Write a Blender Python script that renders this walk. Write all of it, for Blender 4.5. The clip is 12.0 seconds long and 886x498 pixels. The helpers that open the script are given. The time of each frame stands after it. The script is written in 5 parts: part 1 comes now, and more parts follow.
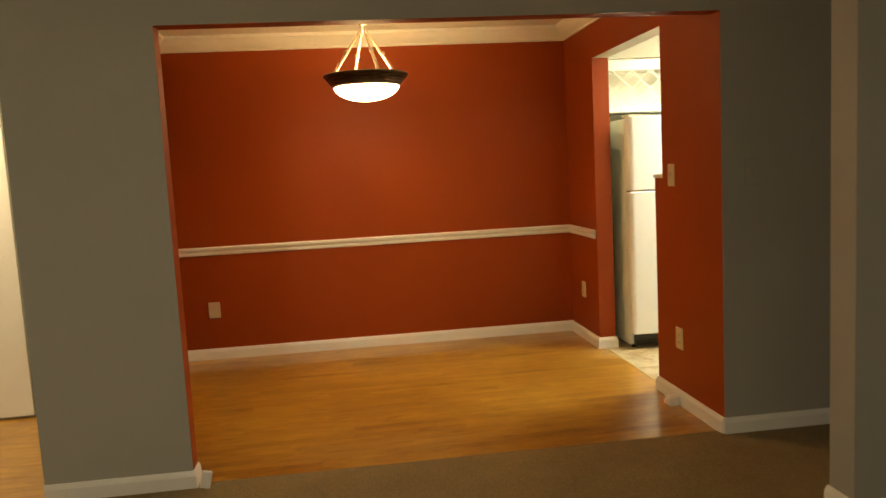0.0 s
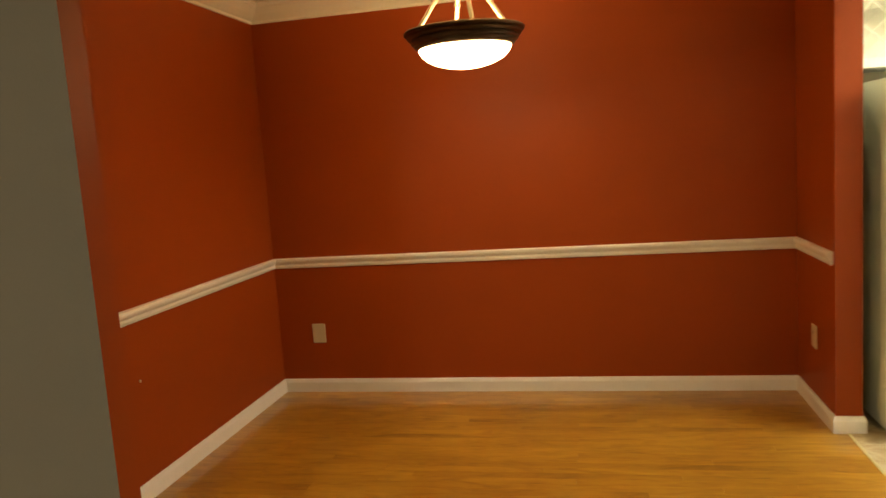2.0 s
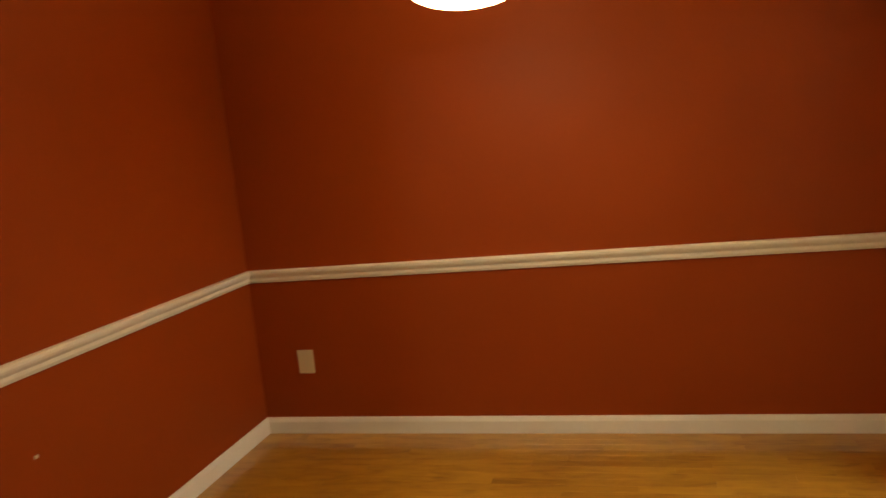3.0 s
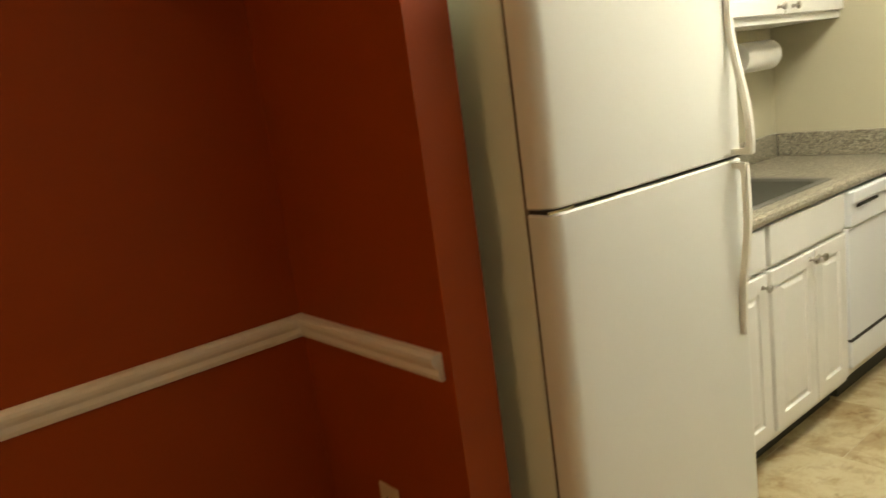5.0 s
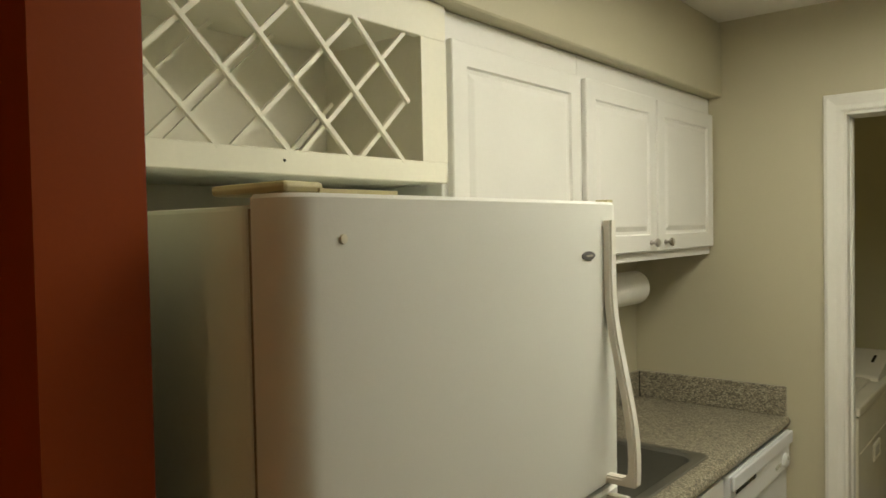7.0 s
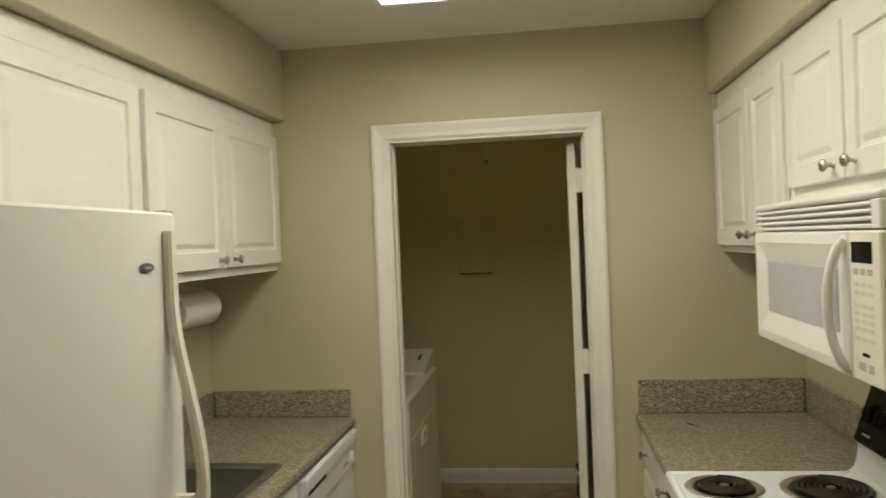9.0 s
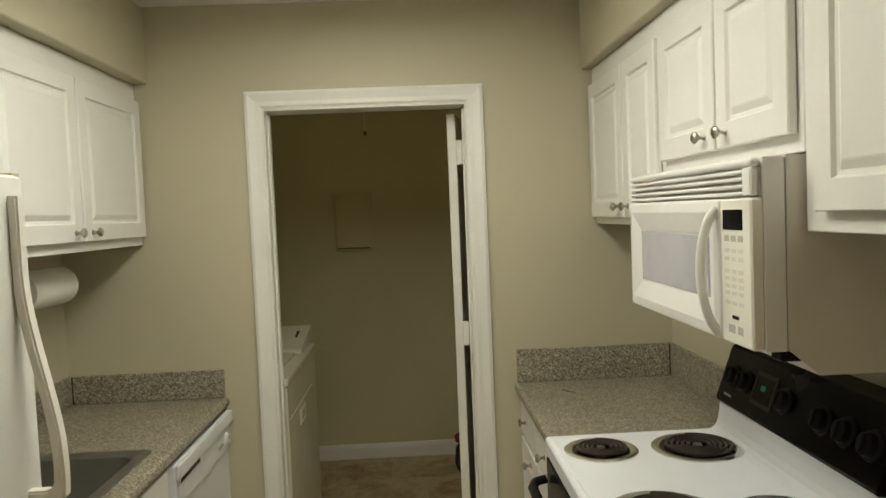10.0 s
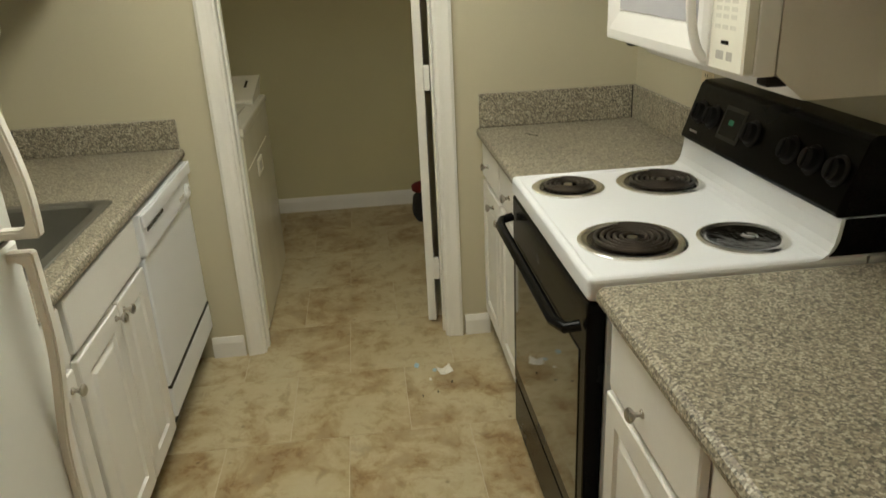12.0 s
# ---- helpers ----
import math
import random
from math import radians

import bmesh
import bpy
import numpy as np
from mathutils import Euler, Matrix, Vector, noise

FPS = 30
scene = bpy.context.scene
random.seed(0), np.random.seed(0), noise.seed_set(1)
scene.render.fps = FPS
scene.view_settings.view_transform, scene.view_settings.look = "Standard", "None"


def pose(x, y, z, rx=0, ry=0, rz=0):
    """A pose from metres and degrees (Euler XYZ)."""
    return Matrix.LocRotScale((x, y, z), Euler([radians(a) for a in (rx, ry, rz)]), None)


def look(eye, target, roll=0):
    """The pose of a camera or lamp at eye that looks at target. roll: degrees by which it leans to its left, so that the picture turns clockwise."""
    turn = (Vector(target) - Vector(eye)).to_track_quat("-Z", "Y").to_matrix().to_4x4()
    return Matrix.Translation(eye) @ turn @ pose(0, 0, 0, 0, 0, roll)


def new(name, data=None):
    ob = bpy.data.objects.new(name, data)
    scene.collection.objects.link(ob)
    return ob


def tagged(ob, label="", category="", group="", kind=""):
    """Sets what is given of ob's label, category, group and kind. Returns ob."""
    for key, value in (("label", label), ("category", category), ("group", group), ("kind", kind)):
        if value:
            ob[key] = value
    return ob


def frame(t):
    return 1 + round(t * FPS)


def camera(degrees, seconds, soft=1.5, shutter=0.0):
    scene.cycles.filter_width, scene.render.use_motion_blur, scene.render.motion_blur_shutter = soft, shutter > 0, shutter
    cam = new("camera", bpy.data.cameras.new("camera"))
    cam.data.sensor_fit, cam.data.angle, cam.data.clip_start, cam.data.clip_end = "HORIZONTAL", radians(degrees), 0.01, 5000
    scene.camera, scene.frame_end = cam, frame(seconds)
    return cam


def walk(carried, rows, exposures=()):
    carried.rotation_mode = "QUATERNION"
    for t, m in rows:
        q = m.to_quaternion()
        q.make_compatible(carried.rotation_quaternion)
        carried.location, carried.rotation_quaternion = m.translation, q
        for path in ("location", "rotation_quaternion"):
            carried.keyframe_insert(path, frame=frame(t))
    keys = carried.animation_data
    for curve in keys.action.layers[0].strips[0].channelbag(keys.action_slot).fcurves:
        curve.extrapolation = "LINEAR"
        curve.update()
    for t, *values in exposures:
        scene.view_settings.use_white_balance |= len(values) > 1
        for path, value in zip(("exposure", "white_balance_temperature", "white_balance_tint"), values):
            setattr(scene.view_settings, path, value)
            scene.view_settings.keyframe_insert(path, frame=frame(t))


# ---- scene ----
cam = camera(62.0, 12.0, shutter=0.3)
PATH = [
    (0, (-0.227, 0.109, 1.377), (0.016, 2.083, 1.162), -3.03),
    (0.5, (0.016, 0.483, 1.386), (0.093, 2.471, 1.180), -2.40),
    (1, (0.157, 0.838, 1.408), (0.098, 2.827, 1.213), -2.35),
    (1.5, (0.305, 1.154, 1.366), (0.085, 3.134, 1.192), -2.56),
    (2, (0.450, 1.551, 1.440), (0.041, 3.494, 1.197), -3.96),
    (2.5, (0.397, 2.069, 1.426), (-0.168, 3.968, 1.156), -5.00),
    (2.7, (0.374, 2.264, 1.423), (-0.204, 4.158, 1.141), -5.23),
    (4.3, (0.349, 3.482, 1.426), (1.016, 5.337, 1.092), -9.91),
    (4.5, (0.422, 3.645, 1.426), (1.234, 5.435, 1.053), -8.98),
    (5, (0.623, 4.077, 1.423), (1.836, 5.613, 1.014), -7.97),
    (5.5, (0.878, 4.307, 1.501), (2.271, 5.696, 1.139), -6.33),
    (6, (1.053, 4.456, 1.578), (2.536, 5.777, 1.346), -3.86),
    (6.5, (1.182, 4.493, 1.615), (2.685, 5.810, 1.524), -2.20),
    (6.7, (1.241, 4.496, 1.633), (2.746, 5.811, 1.564), -1.45),
    (8.3, (1.169, 4.365, 1.623), (3.036, 5.082, 1.601), -2.37),
    (8.5, (1.169, 4.387, 1.600), (3.081, 4.976, 1.589), -2.28),
    (9, (1.237, 4.458, 1.604), (3.219, 4.721, 1.583), -2.38),
    (9.5, (1.266, 4.491, 1.595), (3.265, 4.513, 1.561), -2.14),
    (10, (1.284, 4.484, 1.588), (3.280, 4.412, 1.490), -2.39),
    (10.5, (1.288, 4.488, 1.570), (3.273, 4.398, 1.340), -2.86),
    (11, (1.289, 4.503, 1.555), (3.244, 4.395, 1.149), -3.14),
    (11.5, (1.302, 4.522, 1.538), (3.212, 4.384, 0.960), -3.15),
    (12, (1.333, 4.547, 1.533), (3.184, 4.368, 0.797), -2.75),
]

# ---- light ----
EXPOSURES = [(0, 2.03, 7050, 10), (1, 1.9, 7100, 11), (2, 1.88, 7100, 10), (2.7, 1.75, 7000, 10), (4.3, 1.38, 6900, 11), (5, 0.93, 6750, 10), (5.5, 0.52, 6650, 9), (6.5, -0.10, 6650, 9), (8.5, -0.30, 6600, 10), (9.5, -0.18, 6430, 12), (10.5, -0.10, 6280, 12), (12, 0.18, 6280, 11)]
walk(cam, [(t, look(eye, target, roll)) for t, eye, target, roll in PATH], EXPOSURES)
world = bpy.data.worlds.new("world")
scene.world = world
world.use_nodes = True
world.node_tree.nodes["Background"].inputs[0].default_value = (0.01, 0.009, 0.008, 1)
world.node_tree.nodes["Background"].inputs[1].default_value = 0.2

LAMP_XY = (-0.075, 4.8)
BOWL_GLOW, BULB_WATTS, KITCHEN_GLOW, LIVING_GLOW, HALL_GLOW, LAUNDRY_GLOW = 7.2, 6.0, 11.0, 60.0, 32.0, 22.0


def bulb(name, place, watts, colour, size):
    data = bpy.data.lights.new(name, "POINT")
    data.energy, data.color, data.shadow_soft_size = watts, colour, size
    ob = new(name, data)
    ob.location = place
    return ob


bulb("dining_bulb", (LAMP_XY[0], LAMP_XY[1], 1.945), BULB_WATTS, (1.0, 0.62, 0.24), 0.09)


# ---- materials ----
def nodes_of(name):
    m = bpy.data.materials.new(name)
    m.use_nodes = True
    t = m.node_tree
    return m, t, t.nodes["Principled BSDF"]


def add(t, kind, **inputs):
    n = t.nodes.new(kind)
    for key, value in inputs.items():
        n.inputs[key.replace("_", " ")].default_value = value
    return n


def ramp(t, source, stops):
    r = t.nodes.new("ShaderNodeValToRGB")
    while len(r.color_ramp.elements) < len(stops):
        r.color_ramp.elements.new(0.5)
    for e, (p, c) in zip(r.color_ramp.elements, stops):
        e.position, e.color = p, (*c, 1)
    t.links.new(source, r.inputs[0])
    return r.outputs[0]


def mix(t, factor, a, b, mode="MIX"):
    n = t.nodes.new("ShaderNodeMix")
    n.data_type, n.blend_type = "RGBA", mode
    for socket, value in ((n.inputs[0], factor), (n.inputs[6], a), (n.inputs[7], b)):
        if isinstance(value, (int, float)):
            socket.default_value = value
        elif isinstance(value, tuple):
            socket.default_value = (*value, 1)
        else:
            t.links.new(value, socket)
    return n.outputs[2]


def bump(t, p, height, strength, distance):
    b = t.nodes.new("ShaderNodeBump")
    b.inputs["Strength"].default_value, b.inputs["Distance"].default_value = strength, distance
    t.links.new(height, b.inputs["Height"])
    t.links.new(b.outputs[0], p.inputs["Normal"])


def surface(name, colour, rough=0.5, vary=0.08, large=2.0, fine=120.0, relief=0.15, metal=0.0, depth=0.001, coat=0.0, gloss=0.5):
    """A painted, moulded or metal surface: two scales of variation and a fine relief."""
    m, t, p = nodes_of(name)
    co = t.nodes.new("ShaderNodeTexCoord")
    big, small = add(t, "ShaderNodeTexNoise", Scale=large, Detail=4.0), add(t, "ShaderNodeTexNoise", Scale=fine, Detail=3.0)
    for n in (big, small):
        t.links.new(co.outputs["Object"], n.inputs["Vector"])
    dark, light = tuple(c * (1 - vary) for c in colour), tuple(min(1, c * (1 + vary)) for c in colour)
    tone = ramp(t, big.outputs[0], [(0.3, dark), (0.7, light)])
    tone = mix(t, 0.25, tone, ramp(t, small.outputs[0], [(0.35, dark), (0.65, light)]))
    t.links.new(tone, p.inputs["Base Color"])
    r = add(t, "ShaderNodeMapRange", From_Min=0.3, From_Max=0.7, To_Min=max(0.02, rough - 0.02), To_Max=min(1, rough + 0.02))
    t.links.new(big.outputs[0], r.inputs[0])
    t.links.new(r.outputs[0], p.inputs["Roughness"])
    p.inputs["Metallic"].default_value = metal
    p.inputs["Coat Weight"].default_value = coat
    p.inputs["Specular IOR Level"].default_value = gloss
    if relief:
        bump(t, p, small.outputs[0], relief, depth)
    return m


def glow(name, colour, strength):
    m, t, p = nodes_of(name)
    p.inputs["Base Color"].default_value = (0.8, 0.78, 0.72, 1) if strength > 1 else (0.01, 0.03, 0.02, 1)
    p.inputs["Roughness"].default_value = 0.4
    p.inputs["Emission Color"].default_value = (*colour, 1)
    p.inputs["Emission Strength"].default_value = strength
    return m


def oak(name):
    m, t, p = nodes_of(name)
    co, info = t.nodes.new("ShaderNodeTexCoord"), t.nodes.new("ShaderNodeObjectInfo")
    shift = t.nodes.new("ShaderNodeVectorMath")
    shift.operation = "MULTIPLY_ADD"
    shift.inputs[1].default_value = (1.9, 8.0, 8.0)
    t.links.new(co.outputs["Object"], shift.inputs[0])
    spread = t.nodes.new("ShaderNodeVectorMath")
    spread.operation = "SCALE"
    spread.inputs[0].default_value, spread.inputs["Scale"].default_value = (37.0, 11.0, 5.0), 1.0
    t.links.new(info.outputs["Random"], spread.inputs["Scale"])
    t.links.new(spread.outputs[0], shift.inputs[2])
    grain = add(t, "ShaderNodeTexNoise", Scale=1.6, Detail=6.0, Roughness=0.6, Distortion=1.2)
    fine = add(t, "ShaderNodeTexNoise", Scale=9.0, Detail=3.0)
    for n in (grain, fine):
        t.links.new(shift.outputs[0], n.inputs["Vector"])
    wood = ramp(t, grain.outputs[0], [(0.28, (0.25, 0.112, 0.012)), (0.43, (0.40, 0.205, 0.025)), (0.58, (0.49, 0.272, 0.035)), (0.8, (0.55, 0.325, 0.046))])
    wood = mix(t, 0.10, wood, ramp(t, fine.outputs[0], [(0.38, (0.22, 0.095, 0.018)), (0.6, (0.52, 0.28, 0.05))]))
    wood = mix(t, 0.95, wood, ramp(t, info.outputs["Random"], [(0.0, (0.80, 0.73, 0.66)), (0.35, (0.96, 0.94, 0.91)), (0.7, (1.0, 1.0, 1.0)), (1.0, (1.0, 1.0, 1.0))]), "MULTIPLY")
    place = t.nodes.new("ShaderNodeNewGeometry")
    cloud = add(t, "ShaderNodeTexNoise", Scale=1.3, Detail=5.0, Roughness=0.55)
    t.links.new(place.outputs["Position"], cloud.inputs["Vector"])
    wood = mix(t, 0.85, wood, ramp(t, cloud.outputs[0], [(0.36, (0.74, 0.66, 0.58)), (0.62, (1.0, 1.0, 1.0))]), "MULTIPLY")
    t.links.new(wood, p.inputs["Base Color"])
    p.inputs["Roughness"].default_value = 0.30
    p.inputs["Coat Weight"].default_value, p.inputs["Coat Roughness"].default_value = 0.38, 0.11
    bump(t, p, fine.outputs[0], 0.08, 0.001)
    return m


def laminate(name):
    """Grey-brown granite-look laminate: dark, mid and pale flecks."""
    m, t, p = nodes_of(name)
    co = t.nodes.new("ShaderNodeTexCoord")
    v1, v2 = add(t, "ShaderNodeTexVoronoi", Scale=255.0), add(t, "ShaderNodeTexVoronoi", Scale=140.0)
    n1 = add(t, "ShaderNodeTexNoise", Scale=150.0, Detail=3.0)
    big = add(t, "ShaderNodeTexNoise", Scale=5.0, Detail=4.0)
    for n in (v1, v2, n1, big):
        t.links.new(co.outputs["Object"], n.inputs["Vector"])
    flecks = ramp(t, v1.outputs["Color"], [(0.14, (0.03, 0.03, 0.028)), (0.30, (0.11, 0.10, 0.072)), (0.48, (0.26, 0.23, 0.165)), (0.62, (0.36, 0.315, 0.22)), (0.85, (0.66, 0.61, 0.48))])
    other = ramp(t, v2.outputs["Color"], [(0.1, (0.12, 0.11, 0.09)), (0.5, (0.28, 0.25, 0.19)), (0.9, (0.44, 0.39, 0.30))])
    tone = mix(t, 0.22, flecks, other)
    tone = mix(t, 0.15, tone, ramp(t, n1.outputs[0], [(0.4, (0.10, 0.09, 0.075)), (0.62, (0.44, 0.40, 0.31))]))
    tone = mix(t, 0.35, tone, ramp(t, big.outputs[0], [(0.35, (0.80, 0.78, 0.74)), (0.65, (1.0, 1.0, 1.0))]), "MULTIPLY")
    t.links.new(tone, p.inputs["Base Color"])
    p.inputs["Roughness"].default_value = 0.42
    bump(t, p, v1.outputs["Distance"], 0.05, 0.0006)
    return m


def stone_vinyl(name):
    m, t, p = nodes_of(name)
    co, info = t.nodes.new("ShaderNodeTexCoord"), t.nodes.new("ShaderNodeObjectInfo")
    shift = t.nodes.new("ShaderNodeVectorMath")
    shift.operation = "MULTIPLY_ADD"
    shift.inputs[1].default_value = (1.0, 1.0, 1.0)
    spread = t.nodes.new("ShaderNodeVectorMath")
    spread.operation = "SCALE"
    spread.inputs[0].default_value = (31.0, 17.0, 3.0)
    t.links.new(info.outputs["Random"], spread.inputs["Scale"])
    t.links.new(co.outputs["Object"], shift.inputs[0])
    t.links.new(spread.outputs[0], shift.inputs[2])
    cloud = add(t, "ShaderNodeTexNoise", Scale=3.4, Detail=10.0, Roughness=0.66, Distortion=0.4)
    spots = add(t, "ShaderNodeTexNoise", Scale=15.0, Detail=8.0, Roughness=0.68, Distortion=0.4)
    vein = add(t, "ShaderNodeTexNoise", Scale=2.2, Detail=5.0, Distortion=1.4)
    for n in (cloud, spots, vein):
        t.links.new(shift.outputs[0], n.inputs["Vector"])
    tone = ramp(t, cloud.outputs[0], [(0.36, (0.25, 0.155, 0.058)), (0.445, (0.36, 0.250, 0.112)), (0.475, (0.44, 0.345, 0.185)), (0.53, (0.54, 0.465, 0.28)), (0.70, (0.60, 0.54, 0.37))])
    tone = mix(t, 0.34, tone, ramp(t, spots.outputs[0], [(0.33, (0.13, 0.06, 0.022)), (0.42, (0.34, 0.225, 0.10)), (0.47, (0.52, 0.445, 0.27)), (0.66, (0.62, 0.56, 0.39))]))
    tone = mix(t, 0.10, tone, ramp(t, vein.outputs[0], [(0.40, (0.55, 0.49, 0.34)), (0.5, (0.30, 0.20, 0.10)), (0.60, (0.52, 0.45, 0.30))]))
    dirt = add(t, "ShaderNodeTexVoronoi", Scale=7.0)
    t.links.new(shift.outputs[0], dirt.inputs["Vector"])
    tone = mix(t, 0.55, tone, ramp(t, dirt.outputs["Distance"], [(0.025, (0.30, 0.24, 0.16)), (0.07, (1.0, 1.0, 1.0))]), "MULTIPLY")
    tone = mix(t, 0.5, tone, ramp(t, info.outputs["Random"], [(0.0, (0.86, 0.82, 0.75)), (1.0, (1.0, 1.0, 1.0))]), "MULTIPLY")
    t.links.new(tone, p.inputs["Base Color"])
    p.inputs["Roughness"].default_value = 0.42
    bump(t, p, spots.outputs[0], 0.12, 0.001)
    return m


def fibre(name):
    m, t, p = nodes_of(name)
    co = t.nodes.new("ShaderNodeTexCoord")
    a, b = add(t, "ShaderNodeTexNoise", Scale=260.0, Detail=3.0), add(t, "ShaderNodeTexNoise", Scale=6.0, Detail=4.0)
    for n in (a, b):
        t.links.new(co.outputs["Object"], n.inputs["Vector"])
    tone = ramp(t, a.outputs[0], [(0.35, (0.17, 0.115, 0.045)), (0.65, (0.36, 0.255, 0.115))])
    tone = mix(t, 0.35, tone, ramp(t, b.outputs[0], [(0.35, (0.7, 0.7, 0.7)), (0.65, (1.0, 1.0, 1.0))]), "MULTIPLY")
    t.links.new(tone, p.inputs["Base Color"])
    p.inputs["Roughness"].default_value = 0.95
    bump(t, p, a.outputs[0], 0.9, 0.006)
    return m


RED = surface("red_wall_paint", (0.30, 0.0505, 0.0065), 0.50, 0.06, 1.6, 190, 0.12, gloss=0.22)
GREY = surface("grey_wall_paint", (0.37, 0.365, 0.325), 0.6, 0.05, 1.5, 190, 0.12)
BEIGE = surface("beige_wall_paint", (0.53, 0.49, 0.35), 0.55, 0.04, 1.5, 190, 0.12)
CEILING = surface("ceiling_paint", (0.78, 0.76, 0.70), 0.9, 0.03, 3, 60, 0.25, depth=0.003)
SWIRL = surface("swirled_ceiling_paint", (0.74, 0.71, 0.63), 0.9, 0.06, 9, 22, 0.8, depth=0.01)
TRIM = surface("white_trim_paint", (0.80, 0.785, 0.725), 0.35, 0.04, 4, 80, 0.06)
CABINET = surface("white_cabinet_paint", (0.80, 0.79, 0.745), 0.33, 0.03, 5, 90, 0.05)
RACKPAINT = surface("cream_rack_paint", (0.86, 0.83, 0.70), 0.4, 0.04, 5, 90, 0.05)
FRIDGE = surface("white_fridge_enamel", (0.77, 0.775, 0.725), 0.42, 0.02, 3, 420, 0.22, depth=0.0006)
FRIDGE_SIDE = surface("grey_white_fridge_side", (0.76, 0.79, 0.70), 0.42, 0.03, 3, 420, 0.22, depth=0.0006)
HANDLE = surface("pale_handle_plastic", (0.82, 0.80, 0.72), 0.36, 0.03, 8, 200, 0.04)
PLATE = surface("tan_plate_plastic", (0.60, 0.50, 0.32), 0.4, 0.04, 8, 200, 0.04)
CREAM = surface("cream_plastic", (0.79, 0.76, 0.63), 0.38, 0.03, 8, 200, 0.04)
AGED = surface("aged_cream_plastic", (0.56, 0.50, 0.27), 0.5, 0.08, 12, 200, 0.05)
WHITE = surface("white_enamel", (0.80, 0.82, 0.84), 0.30, 0.02, 4, 200, 0.03)
MWAVE = surface("white_microwave_plastic", (0.80, 0.79, 0.76), 0.35, 0.02, 6, 300, 0.06)
# The microwave's white, greyed so the colour carries the shade on its case.
MWAVE_SHADED = surface("shaded_microwave_white", (0.72, 0.685, 0.62), 0.45, 0.03, 5, 200, 0.05)
DIAL = surface("matt_black_plastic", (0.008, 0.008, 0.008), 0.5, 0.2, 5, 200, 0.03, gloss=0.2)
# Kitchen's beige again, lightened and yellowed to stand in for the laundry's light.
BEIGE_LIFTED = surface("lifted_beige_laundry_paint", (0.60, 0.555, 0.33), 0.6, 0.05, 1.5, 190, 0.12)
BLACK = surface("black_gloss_plastic", (0.004, 0.004, 0.004), 0.26, 0.2, 5, 200, 0.03, gloss=0.10)
OVENGLASS = surface("black_oven_glass", (0.010, 0.010, 0.009), 0.05, 0.2, 5, 60, 0.0, coat=0.5)
# Near-black for dark parts, and for shade painted into gaps.
DARKFILL = surface("dark_parts_and_gap_shade", (0.03, 0.028, 0.02), 0.7, 0.2, 20, 200, 0.1)
SEAL = surface("grey_door_seal", (0.20, 0.18, 0.14), 0.6, 0.15, 20, 200, 0.1)
STEEL = surface("brushed_steel", (0.28, 0.275, 0.25), 0.52, 0.08, 8, 300, 0.08, 1.0)
NICKEL = surface("satin_nickel", (0.46, 0.43, 0.38), 0.28, 0.08, 30, 200, 0.03, 1.0)
CHROME = surface("chrome_drip_pan", (0.86, 0.86, 0.84), 0.20, 0.08, 20, 100, 0.06, 1.0)
BADGE = surface("grey_badge_metal", (0.16, 0.16, 0.17), 0.35, 0.1, 40, 300, 0.03, 0.6)
PANGLOSS = surface("glossy_black_pan", (0.008, 0.007, 0.005), 0.16, 0.4, 25, 24, 0.6, depth=0.008, gloss=0.16)
PANBLACK = surface("burnt_black_pan", (0.02, 0.016, 0.012), 0.22, 0.4, 25, 90, 0.2)
COIL = surface("dark_heating_coil", (0.045, 0.036, 0.028), 0.36, 0.3, 30, 150, 0.2, 0.4)
BRONZE = surface("bronze_lamp_metal", (0.10, 0.065, 0.035), 0.4, 0.3, 25, 120, 0.15, 0.7)
BRASSARM = surface("pale_bronze_arm", (0.34, 0.28, 0.21), 0.35, 0.15, 25, 120, 0.1, 0.6)
PAPER = surface("white_paper", (0.80, 0.78, 0.72), 0.9, 0.03, 20, 200, 0.3)
PALEBLUE = surface("pale_blue_paper", (0.42, 0.60, 0.70), 0.8, 0.15, 60, 300, 0.2)
WASHER = surface("yellowed_white_enamel", (0.72, 0.69, 0.56), 0.2, 0.04, 4, 200, 0.03)
DARKCLOTH = surface("dark_cloth", (0.025, 0.022, 0.022), 0.9, 0.3, 20, 200, 0.4)
REDCLOTH = surface("red_cloth", (0.16, 0.012, 0.012), 0.8, 0.2, 20, 200, 0.3)
KEYGREY = surface("grey_key_print", (0.45, 0.43, 0.38), 0.5, 0.1, 60, 200, 0.03)
KEYPAD = surface("pale_cream_keypad", (0.80, 0.78, 0.68), 0.4, 0.02, 8, 200, 0.03)
PALEKEY = surface("pale_key_print", (0.66, 0.64, 0.56), 0.5, 0.08, 60, 200, 0.03)
WINDOW = surface("milky_microwave_window", (0.50, 0.50, 0.53), 0.10, 0.06, 9, 300, 0.04, coat=0.3)
GREENLED = glow("green_clock_digits", (0.03, 0.40, 0.16), 0.12)
OAK, COUNTER, TILE, CARPET = oak("oak_strip"), laminate("speckled_laminate"), stone_vinyl("stone_look_tile"), fibre("brown_carpet")
GROUT = surface("tile_joint", (0.57, 0.50, 0.35), 0.8, 0.15, 8, 120, 0.2)
SUBFLOOR = surface("dark_floor_joint", (0.17, 0.075, 0.016), 0.6, 0.2, 5, 100, 0.1)
BOWLGLASS = glow("lit_alabaster_glass", (1.0, 0.72, 0.36), BOWL_GLOW)
DIFFUSER = glow("lit_kitchen_diffuser", (1.0, 0.965, 0.80), KITCHEN_GLOW)
LIVING_FILL = glow("unseen_living_fill", (1.0, 0.90, 0.68), LIVING_GLOW)
